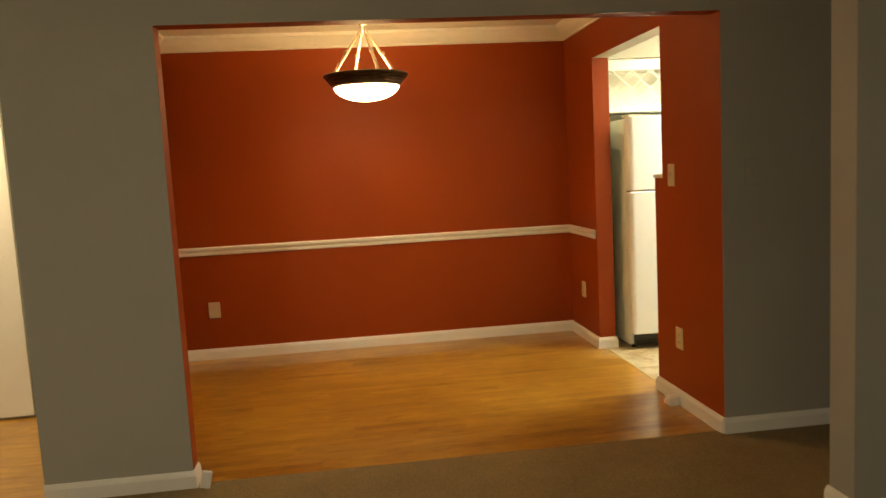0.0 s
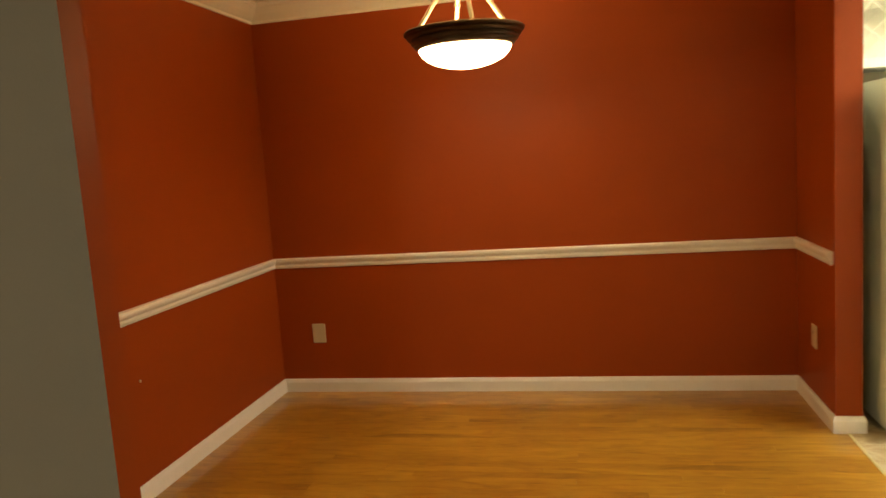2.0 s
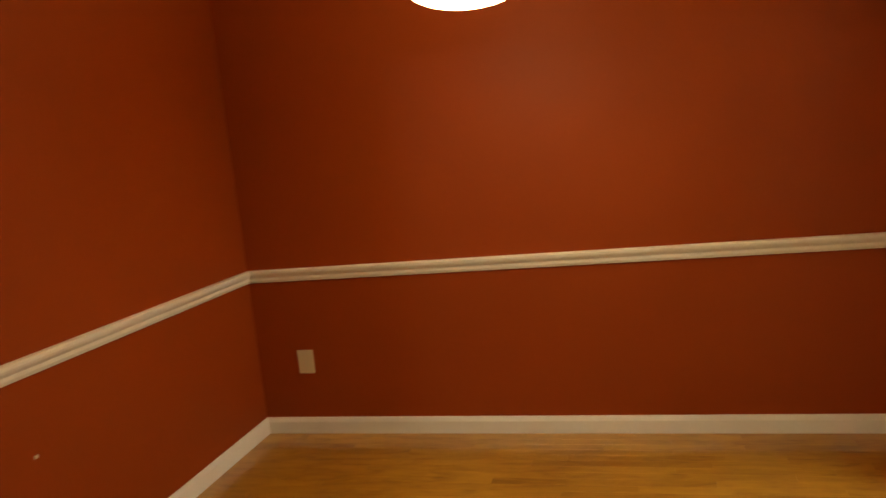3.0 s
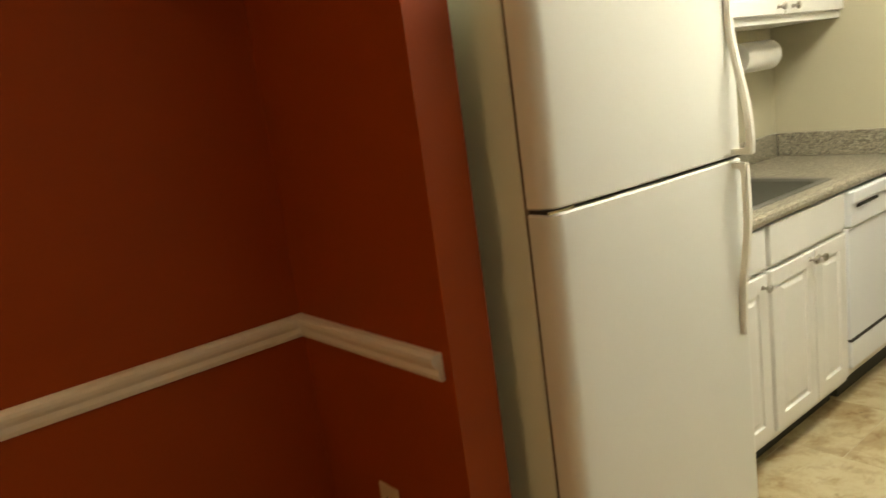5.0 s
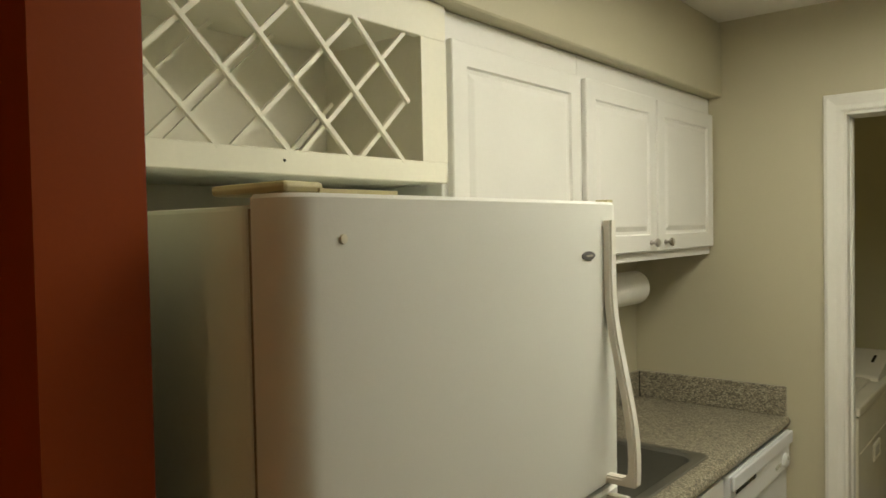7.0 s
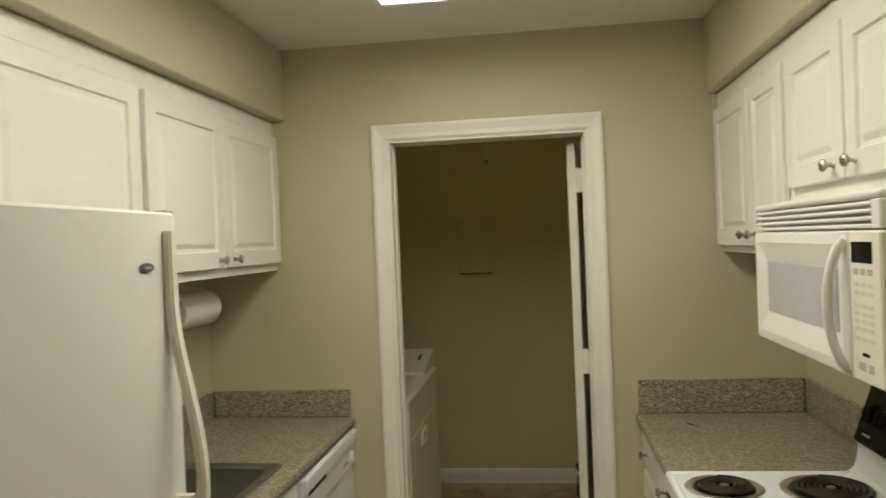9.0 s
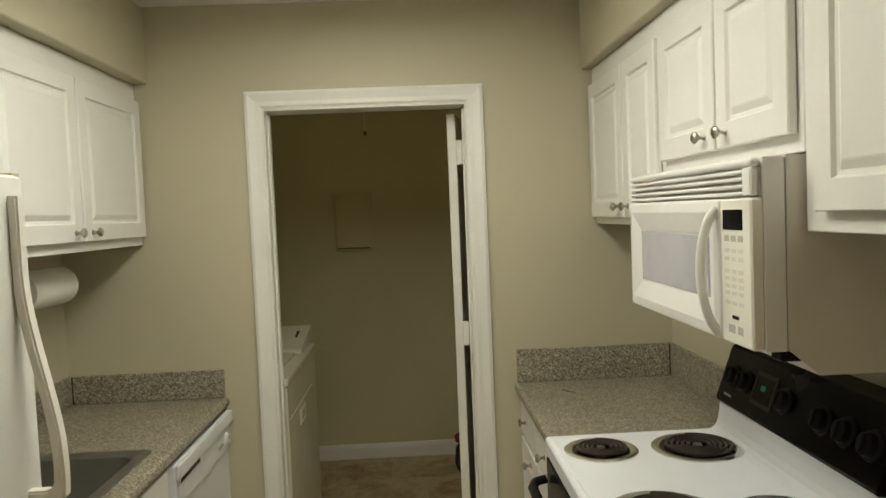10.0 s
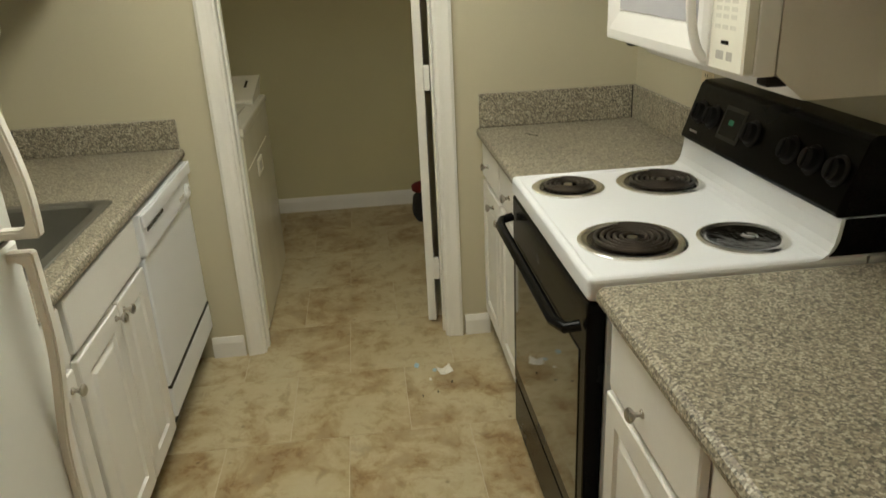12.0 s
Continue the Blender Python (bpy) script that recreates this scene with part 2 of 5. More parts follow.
LAUNDRY_FILL = glow("dim_laundry_fill", (1.0, 0.80, 0.40), LAUNDRY_GLOW)
HALL_FILL = glow("unseen_hall_fill", (1.0, 0.78, 0.48), HALL_GLOW)


# ---- building helpers ----
def box(*s, bevel=0.0, into=None, seg=1):
    """A box from x0, y0, z0, x1, y1, z1."""
    bm = bmesh.new()
    x0, y0, z0, x1, y1, z1 = s
    bmesh.ops.create_cube(bm, size=1, matrix=Matrix.Translation(((x0 + x1) / 2, (y0 + y1) / 2, (z0 + z1) / 2)) @ Matrix.Diagonal((x1 - x0, y1 - y0, z1 - z0, 1)))
    if bevel:
        bmesh.ops.bevel(bm, geom=bm.edges[:], offset=bevel, segments=seg, affect="EDGES", profile=0.5)
    return joined(into, bm) if into else bm


def joined(into, bm):
    me = bpy.data.meshes.new("scrap")
    bm.to_mesh(me)
    bm.free()
    into.from_mesh(me)
    bpy.data.meshes.remove(me)
    return into


def boxes(list_of, bevel=0.0):
    bm = bmesh.new()
    for s in list_of:
        box(*s, bevel=bevel, into=bm)
    return bm


def lathe(profile, seg=32, at=(0, 0, 0), axis=(0, 0, 1)):
    bm = bmesh.new()
    turn = Vector((0, 0, 1)).rotation_difference(Vector(axis)).to_matrix()
    rings = []
    for r, z in profile:
        if r < 1e-5:
            rings.append([bm.verts.new(turn @ Vector((0, 0, z)) + Vector(at))])
        else:
            rings.append([bm.verts.new(turn @ Vector((r * math.cos(a), r * math.sin(a), z)) + Vector(at)) for a in (2 * math.pi * i / seg for i in range(seg))])
    for a, b in zip(rings, rings[1:]):
        for i in range(seg):
            j = (i + 1) % seg
            if len(a) == 1 and len(b) > 1:
                bm.faces.new((a[0], b[i], b[j]))
            elif len(b) == 1 and len(a) > 1:
                bm.faces.new((a[i], b[0], a[j]))
            elif len(a) > 1:
                bm.faces.new((a[i], b[i], b[j], a[j]))
    bmesh.ops.recalc_face_normals(bm, faces=bm.faces[:])
    return bm


def tube(points, radius, seg=8, flat=1.0, up=(0, 0, 1)):
    """A rod along points; flat squeezes it across the way that up gives."""
    bm = bmesh.new()
    pts, rings = [Vector(p) for p in points], []
    for i, p in enumerate(pts):
        d = (pts[min(i + 1, len(pts) - 1)] - pts[max(i - 1, 0)]).normalized()
        a = d.cross(Vector(up))
        a = a.normalized() if a.length > 1e-4 else d.orthogonal().normalized()
        b = d.cross(a)
        r = radius[i] if isinstance(radius, (list, tuple)) else radius
        rings.append([bm.verts.new(p + r * math.cos(k) * a + r * flat * math.sin(k) * b) for k in (2 * math.pi * j / seg for j in range(seg))])
    for a, b in zip(rings, rings[1:]):
        for i in range(seg):
            bm.faces.new((a[i], a[(i + 1) % seg], b[(i + 1) % seg], b[i]))
    bm.faces.new(rings[0][::-1])
    bm.faces.new(rings[-1])
    bmesh.ops.recalc_face_normals(bm, faces=bm.faces[:])
    return bm


def moulding(path, profile):
    """A strip along a plan line, on its right-hand side: profile of (distance from the wall, height)."""
    bm = bmesh.new()
    pts = [Vector(p) for p in path]
    rows = []
    for i, p in enumerate(pts):
        normals = []
        for a, b in ((i - 1, i), (i, i + 1)):
            if a >= 0 and b < len(pts):
                d = (pts[b] - pts[a]).normalized()
                normals.append(Vector((d.y, -d.x)))
        n = normals[0] if len(normals) == 1 else (normals[0] + normals[1]) / (1 + normals[0].dot(normals[1]))
        rows.append([bm.verts.new((p.x + n.x * d, p.y + n.y * d, z)) for d, z in profile])
    for a, b in zip(rows, rows[1:]):
        for i in range(len(profile)):
            j = (i + 1) % len(profile)
            bm.faces.new((a[i], b[i], b[j], a[j]))
    bm.faces.new(rows[0])
    bm.faces.new(rows[-1][::-1])
    bmesh.ops.recalc_face_normals(bm, faces=bm.faces[:])
    return bm


def origin_of(ob):
    at = Vector()
    while ob:
        at += ob.location
        ob = ob.parent
    return at


def mesh_of(name, bm, materials, at=Vector(), smooth=False, paint=None):
    for v in bm.verts:
        v.co -= at
    materials = materials if isinstance(materials, (list, tuple)) else [materials]
    if paint:
        bm.normal_update()
        for f in bm.faces:
            f.material_index = paint(f.normal, f.calc_center_median() + at)
    if smooth:
        for f in bm.faces:
            f.smooth = True
    me = bpy.data.meshes.new(name)
    bm.to_mesh(me)
    bm.free()
    if smooth:
        me.set_sharp_from_angle(angle=radians(32))
    for m in materials:
        me.materials.append(m)
    return me


def part(name, bm, material, parent, label="", smooth=False, paint=None):
    ob = new(name, mesh_of(name, bm, material, origin_of(parent), smooth, paint))
    ob.parent = parent
    if label:
        ob["label"] = label
    return ob


def thing(name, at, label, category, group=""):
    ob = new(name)
    ob.location = at
    return tagged(ob, label, category, group)


def solid(name, bm, material, label, category, kind="", smooth=False, paint=None, group=""):
    return tagged(new(name, mesh_of(name, bm, material, Vector(), smooth, paint)), label, category, group, kind)


def structure(name, bm, material, label, category, paint=None, smooth=False):
    return solid(name, bm, material, label, category, "structure", smooth, paint)


# ---- the plan ----
XW, XE, YN = -1.582, 1.538, 5.918
T = 0.12
XK = XE + T
KE, KN, KS = 4.168, 5.850, 3.479
LY = 3.44
H, HK = 2.447, 2.415
JN, JS_UP, JS_LOW, HEAD, LEDGE = 5.261, 4.114, 4.215, 2.103, 1.262
JW, OPEN_HEAD = -1.005, 2.045
D0, D1, DH = 4.266, 5.056, 2.018
LE = 6.07
WEST, SOUTH, EAST = -3.6, -3.2, 3.6


def red_or(other_normal, index=1):
    return lambda n, c: index if n.dot(Vector(other_normal)) > 0.5 else 0


structure("wall_north", box(XW - T, YN, 0, XK, YN + T, H), RED, "dark red painted dining room back wall", "wall")
structure("wall_west", box(XW - 0.06, LY + T, 0, XW, YN, H), [RED, GREY], "dark red painted dining room side wall", "wall", red_or((-1, 0, 0)))


def east_paint(n, c):
    if n.x > 0.5 or (n.z < -0.5 and c.z > 2) or (n.y > 0.5 and c.y < 4.4 and c.z > 1.4):
        return 1
    return 2 if n.y < -0.5 and c.y < 3.6 else 0


structure("wall_east", boxes([(XE, JN, 0, XK, YN, HEAD), (XE, LY, 0, XK, JS_UP, HEAD), (XE, JS_UP, 0, XK, JS_LOW, LEDGE), (XE, LY, HEAD, XK, YN, H)]),
          [RED, BEIGE, GREY], "dark red wall with a wide cased-off opening to the kitchen", "wall", east_paint)


def stub_paint(n, c):
    return 0 if n.x > 0.5 or n.y > 0.5 or n.z < -0.5 else 1


structure("wall_south_1", boxes([(XW - 0.06, LY, 0, JW, LY + 0.1, H), (JW, LY, OPEN_HEAD, XE, LY + 0.1, H)]), [RED, GREY],
          "grey painted wall with red edges round the dining opening", "wall", stub_paint)
structure("wall_corner", box(1.54, 2.50, 0, EAST, 2.64, H), GREY, "grey painted end of a living room wall", "wall")
structure("wall_hall", box(WEST, 4.80, 0, XW - 0.06, 4.92, H), GREY, "grey hallway end wall behind the white door", "wall")
structure("wall_living_west", box(WEST - T, SOUTH, 0, WEST, 4.92, H), GREY, "plain grey living room wall", "wall")
structure("wall_living_south", box(WEST - T, SOUTH - T, 0, EAST + T, SOUTH, H), GREY, "plain grey living room wall", "wall")
structure("wall_living_east", box(EAST, SOUTH, 0, EAST + T, 2.50, H), GREY, "plain grey living room wall", "wall")
structure("wall_passage_east", box(EAST, 2.64, 0, EAST + T, LY, H), GREY, "plain grey passage wall", "wall")

structure("wall_kitchen_north", box(XK, KN, 0, KE, KN + T, H), BEIGE, "beige painted kitchen wall behind the sink", "wall")
structure("wall_kitchen_south", box(XK, LY, 0, KE, KS, H), [BEIGE, GREY], "wall behind the stove, beige inside and grey outside", "wall", red_or((0, -1, 0)))
structure("wall_kitchen_east", boxes([(KE, D1, 0, KE + T, KN + T, H), (KE, LY, 0, KE + T, D0, H), (KE, D0, DH, KE + T, D1, H)]), BEIGE,
          "beige painted wall with the laundry doorway", "wall")
structure("wall_laundry_east", box(LE, 3.9, 0, LE + T, KN + T, H), BEIGE_LIFTED, "beige painted laundry back wall", "wall")
structure("wall_laundry_north", box(KE + T, KN - 0.02, 0, LE, KN + T, H), BEIGE_LIFTED, "beige painted laundry side wall", "wall")
structure("wall_laundry_south", box(KE + T, 3.9, 0, LE, 4.02, H), BEIGE_LIFTED, "beige painted laundry side wall", "wall")
structure("ceiling_dining", box(XW, LY + 0.1, H, XE, YN, H + 0.1), SWIRL, "off-white textured dining room ceiling", "ceiling")
structure("ceiling_kitchen", box(XK, KS, HK, KE, KN, H + 0.1), CEILING, "white kitchen ceiling", "ceiling")
structure("ceiling_laundry", box(KE + T, 4.02, H, LE, KN - 0.02, H + 0.1), CEILING, "white laundry ceiling", "ceiling")
structure("ceiling_living", box(WEST, SOUTH, H, EAST, LY, H + 0.1), CEILING, "white living room ceiling", "ceiling")
structure("ceiling_hall", box(WEST, LY, H, XW - 0.06, 4.80, H + 0.1), CEILING, "white hallway ceiling", "ceiling")
structure("soffit_north", box(XK, 5.483, 2.124, KE, KN, HK - 0.004, bevel=0.004), BEIGE, "beige boxed soffit above the sink cabinets", "soffit")
structure("soffit_south", box(XK, KS, 2.124, KE, 3.812, HK - 0.004, bevel=0.004), BEIGE, "beige boxed soffit above the stove cabinets", "soffit")

# trim
BASE = [(0, 0), (0.014, 0), (0.014, 0.062), (0.010, 0.076), (0.006, 0.085), (0, 0.085)]
RAIL = [(0.000, 0.813), (0.010, 0.813), (0.016, 0.826), (0.016, 0.840), (0.026, 0.852), (0.030, 0.862), (0.030, 0.872), (0.022, 0.878), (0.000, 0.878)]
CROWN = [(0.000, 2.337), (0.012, 2.337), (0.014, 2.352), (0.024, 2.360), (0.050, 2.384), (0.078, 2.418), (0.088, 2.424), (0.090, 2.446), (0.000, 2.446)]
inside = [(JW, LY + 0.1), (XW, LY + 0.1), (XW, YN), (XE, YN)]
structure("baseboard_dining", moulding(inside + [(XE, JN), (XK, JN), (XK, JN + 0.06)], BASE), TRIM, "white painted baseboard round the dining room", "baseboard")
structure("baseboard_pier", moulding([(XK, JS_LOW - 0.05), (XK, JS_LOW), (XE, JS_LOW), (XE, LY)], BASE), TRIM, "white painted baseboard along the red pier", "baseboard")
structure("baseboard_living", moulding([(XE, LY), (EAST, LY)], BASE), TRIM, "white painted baseboard on the grey wall", "baseboard")
structure("baseboard_stub", moulding([(XW - 0.06, LY), (JW, LY), (JW, LY + 0.1)][::1], [(d, z) for d, z in BASE]), TRIM, "white painted baseboard on the grey wall end", "baseboard")
structure("baseboard_corner", moulding([(EAST, 2.64), (1.54, 2.64), (1.54, 2.50), (EAST, 2.50)][::-1], [(-d, z) for d, z in BASE]), TRIM, "white painted baseboard round a grey wall end", "baseboard")
structure("chair_rail", moulding([(XW, LY + 0.1), (XW, YN), (XE, YN), (XE, JN + 0.03)], RAIL), TRIM, "white moulded chair rail on the red walls", "chair rail")
structure("crown_moulding", moulding([(XE, LY + 0.1), (XW, LY + 0.1), (XW, YN), (XE, YN), (XE, LY + 0.1)], CROWN), TRIM, "white crown moulding under the dining ceiling", "crown moulding")
structure("ledge_cap", box(XE - 0.012, JS_UP + 0.004, LEDGE, XK + 0.012, JS_LOW + 0.004, LEDGE + 0.022, bevel=0.004), TRIM, "white cap on a red half wall", "ledge")
structure("baseboard_end_left", moulding([(KE, 5.262), (KE, D1 + 0.075)], [(d, z * 1.1) for d, z in BASE]), TRIM, "white baseboard beside the laundry door", "baseboard")
structure("baseboard_end_right", moulding([(KE, D0 - 0.075), (KE, 4.083)], [(d, z * 1.1) for d, z in BASE]), TRIM, "white baseboard beside the laundry door", "baseboard")
structure("baseboard_laundry", moulding([(LE, 5.90), (LE, 4.02)], [(d, z * 1.15) for d, z in BASE]), TRIM, "white baseboard along the laundry wall", "baseboard")


def door_casing():
    frame_thing = tagged(thing("door_1", (KE, (D0 + D1) / 2, 0), "white painted door casing round the laundry doorway", "door frame"), kind="structure")
    prof = [(0, 0), (0.058, 0), (0.063, 0.005), (0.063, 0.016), (0.051, 0.020), (0.023, 0.014), (0.008, 0.014), (0, 0.010)]
    for name, p0, p1, m0, m1, out in (("casing_side", (D1, 0), (D1, DH), 0, 1, (1, 0)), ("casing_head", (D1, DH), (D0, DH), 1, 1, (0, 1)), ("casing_side", (D0, DH), (D0, 0), 1, 0, (-1, 0))):
        bm = bmesh.new()
        d = (Vector(p1) - Vector(p0)).normalized()
        rows = []
        for p, m, s in ((Vector(p0), m0, -1), (Vector(p1), m1, 1)):
            rows.append([bm.verts.new((KE - h, p.x + out[0] * w + d.x * s * m * w, p.y + out[1] * w + d.y * s * m * w)) for w, h in prof])
        for i in range(len(prof)):
            j = (i + 1) % len(prof)
            bm.faces.new((rows[0][i], rows[1][i], rows[1][j], rows[0][j]))
        bm.faces.new(rows[0])
        bm.faces.new(rows[1][::-1])
        bmesh.ops.recalc_face_normals(bm, faces=bm.faces[:])
        part(name, bm, TRIM, frame_thing)
    for y0, y1 in ((D1 - 0.010, D1 + 0.002), (D0 - 0.002, D0 + 0.010)):
        part("jamb", box(KE - 0.004, y0, 0, KE + T + 0.004, y1, DH + 0.001, bevel=0.002), TRIM, frame_thing)
        mid = (y0 + y1) / 2
        s = -1 if mid > 4.7 else 1
        part("stop", box(KE + 0.045, min(mid + s * 0.005, mid + s * 0.014), 0, KE + 0.075, max(mid + s * 0.005, mid + s * 0.014), DH - 0.016, bevel=0.002), TRIM, frame_thing)
    part("head_jamb", box(KE - 0.004, D0 + 0.010, DH - 0.012, KE + T + 0.004, D1 - 0.010, DH + 0.001, bevel=0.002), TRIM, frame_thing)


door_casing()

leaf = tagged(thing("door_2", (KE + T, D0 + 0.03, 0), "white laundry door standing wide open", "door"), kind="structure")
slab = box(KE + T + 0.012, D0 + 0.038, 0.012, KE + T + 0.76, D0 + 0.074, DH - 0.03, bevel=0.003)
bmesh.ops.rotate(slab, verts=slab.verts[:], cent=(KE + T + 0.012, D0 + 0.05, 0), matrix=Matrix.Rotation(radians(-9), 3, "Z"))
part("door_leaf", slab, TRIM, leaf)
for z in (0.22, 1.04, 1.78):
    part("hinge", box(KE + T - 0.006, D0 + 0.016, z, KE + T + 0.013, D0 + 0.040, z + 0.10, bevel=0.002), TRIM, leaf)

hall_door = tagged(thing("door_3", (-2.6, 4.80, 0), "closed white hallway door over a dark gap", "door"), kind="structure")
part("door_leaf", box(-2.98, 4.772, 0.015, -2.22, 4.798, 2.04, bevel=0.003), TRIM, hall_door)
part("casing_side", box(-3.06, 4.782, 0, -2.985, 4.7995, 2.11, bevel=0.004), TRIM, hall_door)
part("casing_side", box(-2.215, 4.782, 0, -2.14, 4.7995, 2.11, bevel=0.004), TRIM, hall_door)


# ---- dining room things ----
def pendant():
    x, y = LAMP_XY
    lamp = thing("pendant_lamp", (x, y, H), "bronze bowl pendant lamp with lit alabaster glass", "lamp")
    part("canopy", lathe([(0, 2.445), (0.075, 2.445), (0.072, 2.427), (0.045, 2.402), (0.018, 2.384), (0.012, 2.332), (0, 2.332)], 28, (x, y, 0)), BRONZE, lamp, smooth=True)
    part("hub", lathe([(0, 2.337), (0.022, 2.33), (0.030, 2.307), (0.022, 2.284), (0.008, 2.277), (0, 2.232)], 20, (x, y, 0)), BRASSARM, lamp, smooth=True)
    for k in range(4):
        a = radians(20 + 90 * k)
        c, s = math.cos(a), math.sin(a)
        arm = part("arm", tube([(x + c * 0.015, y + s * 0.015, 2.262), (x + c * 0.035, y + s * 0.035, 2.232), (x + c * 0.205, y + s * 0.205, 1.985)], [0.006, 0.010, 0.010]), BRASSARM, lamp, smooth=True)
        part("collar", lathe([(0, -0.014), (0.013, -0.012), (0.016, 0), (0.013, 0.012), (0, 0.014)], 12, (x + c * 0.12, y + s * 0.12, 2.117)), BRASSARM, arm, smooth=True)
    part("rim", lathe([(0.195, 1.918), (0.200, 1.908), (0.212, 1.912), (0.220, 1.92), (0.222, 1.93), (0.232, 1.934), (0.235, 1.944), (0.233, 1.95), (0.246, 1.954), (0.252, 1.962), (0.250, 1.968), (0.261, 1.972), (0.263, 1.98), (0.258, 1.986), (0.240, 1.982), (0.222, 1.955), (0.195, 1.925), (0.195, 1.918)], 48, (x, y, 0)), BRONZE, lamp, "dark bronze moulded rim", smooth=True)
    bowl = [(0.203 * math.cos(u), 1.916 - 0.094 * math.sin(u)) for u in (math.pi / 2 * i / 12 for i in range(13))]
    bowl = [(max(r, 0), z) for r, z in bowl]
    bowl[-1] = (0, 1.822)
    inner = [(r * 0.97, z + 0.005) for r, z in bowl[::-1]]
    inner[0] = (0, 1.828)
    part("bowl", lathe(bowl + inner, 40, (x, y, 0)), BOWLGLASS, lamp, "glowing white glass bowl", smooth=True)


pendant()


def wall_plate(name, centre, normal, size, label, category, holes=(), toggle=False, paint=None):
    """An outlet or switch plate; normal is -y, -x or +y on its wall."""
    plate = thing(name, centre, label, category)
    c, n = Vector(centre), Vector(normal)
    side = Vector((0, 0, 1)).cross(n)

    def slab(w, h, d0, d1, dz=0.0, ds=0.0, bevel=0.0015):
        a = c + side * (ds - w / 2) + n * d0 + Vector((0, 0, dz - h / 2))
        b = c + side * (ds + w / 2) + n * d1 + Vector((0, 0, dz + h / 2))
        return box(*[min(p, q) for p, q in zip(a, b)], *[max(p, q) for p, q in zip(a, b)], bevel=bevel)
    part("plate", slab(size[0], size[1], 0.0, 0.006, bevel=0.003), paint or PLATE, plate)
    for dz in holes:
        face = part("socket", slab(0.034, 0.028, 0.005, 0.008, dz), PLATE, plate)
        for ds in (-0.007, 0.007):
            part("slot", slab(0.003, 0.010, 0.0078, 0.0086, dz, ds, 0), DARKFILL, face)
    if toggle:
        part("toggle", slab(0.010, 0.026, 0.005, 0.016, 0.004), paint or PLATE, plate)
    part("screw", slab(0.006, 0.006, 0.005, 0.007, 0), NICKEL, plate)
    return plate


wall_plate("wall_plate", (-1.315, YN, 0.385), (0, -1, 0), (0.088, 0.125), "blank tan cover plate low on the red wall", "wall plate")
wall_plate("outlet", (XE, 5.598, 0.393), (-1, 0, 0), (0.085, 0.122), "cream wall outlet plate on the red return wall", "outlet", (-0.02, 0.02))
wall_plate("outlet", (XE, 3.924, 0.378), (-1, 0, 0), (0.085, 0.122), "cream wall outlet plate on the red pier", "outlet", (-0.02, 0.02))
wall_plate("light_switch", (XE, 3.991, 1.279), (-1, 0, 0), (0.08, 0.122), "cream light switch on the red pier", "light switch", toggle=True)
wall_plate("light_switch", (1.691, LY, 1.286), (0, -1, 0), (0.08, 0.12), "painted-over light switch on the grey wall", "light switch", toggle=True, paint=GREY)
wall_plate("outlet", (3.50, KN, 1.15), (0, -1, 0), (0.075, 0.115), "white outlet plate above the sink counter", "outlet", (-0.02, 0.02), paint=WHITE)
wall_plate("outlet", (3.55, KS, 1.135), (0, 1, 0), (0.08, 0.12), "cream outlet plate above the counter", "outlet", (-0.02, 0.02))
solid("wall_anchor", lathe([(0, 0), (0.006, 0.001), (0.007, 0.006), (0, 0.008)], 10, (XW, 4.415, 0.545), (1, 0, 0)), TRIM, "small white plug stuck in the red wall", "wall plug")
stop = thing("door_bumper", (1.485, 3.93, 0), "small white plastic block against the baseboard", "door stop")
part("block", box(1.458, 3.900, 0, 1.522, 3.960, 0.052, bevel=0.006), TRIM, stop)
part("pad", box(1.446, 3.915, 0.012, 1.458, 3.945, 0.040, bevel=0.004), CREAM, stop)
scrap = box(-0.990, 3.400, 0.006, -0.945, 3.420, 0.085, bevel=0.004)
bmesh.ops.rotate(scrap, verts=scrap.verts[:], cent=(-0.968, 3.41, 0), matrix=Matrix.Rotation(radians(14), 3, "Y"))
bmesh.ops.translate(scrap, verts=scrap.verts[:], vec=(0.01, 0, 0.006 - min(v.co.z for v in scrap.verts)))
solid("trim_offcut", scrap, TRIM, "loose white trim offcut leaning at the wall end", "trim piece")


# ---- kitchen cabinets ----
def panel_door(x0, z0, x1, z1, y, out, thick=0.019, stile=0.055, raised=True):
    """A routed raised-panel door whose back is at y and whose face looks along out (+1 or -1 in y)."""
    bm = box(x0, min(y, y + out * thick), z0, x1, max(y, y + out * thick), z1, bevel=0.003)
    if raised:
        bm.normal_update()
        face = max((f for f in bm.faces if f.normal.y * out > 0.9), key=lambda f: f.calc_area())
        for inset, depth in ((stile - 0.003, 0.0), (0.004, -0.008), (0.009, -0.001), (0.014, 0.007), (0.004, 0.001)):
            bmesh.ops.inset_region(bm, faces=[face], thickness=inset, depth=depth, use_even_offset=True)
    return bm


def knob(parent, x, y, z, out):
    prof = [(0, 0), (0.009, 0), (0.0085, 0.003), (0.005, 0.006), (0.005, 0.014), (0.010, 0.018), (0.0145, 0.023), (0.0145, 0.027), (0.010, 0.031), (0, 0.032)]
    part("knob", lathe(prof, 20, (x, y, z), (0, out, 0)), NICKEL, parent, "satin nickel knob", smooth=True)


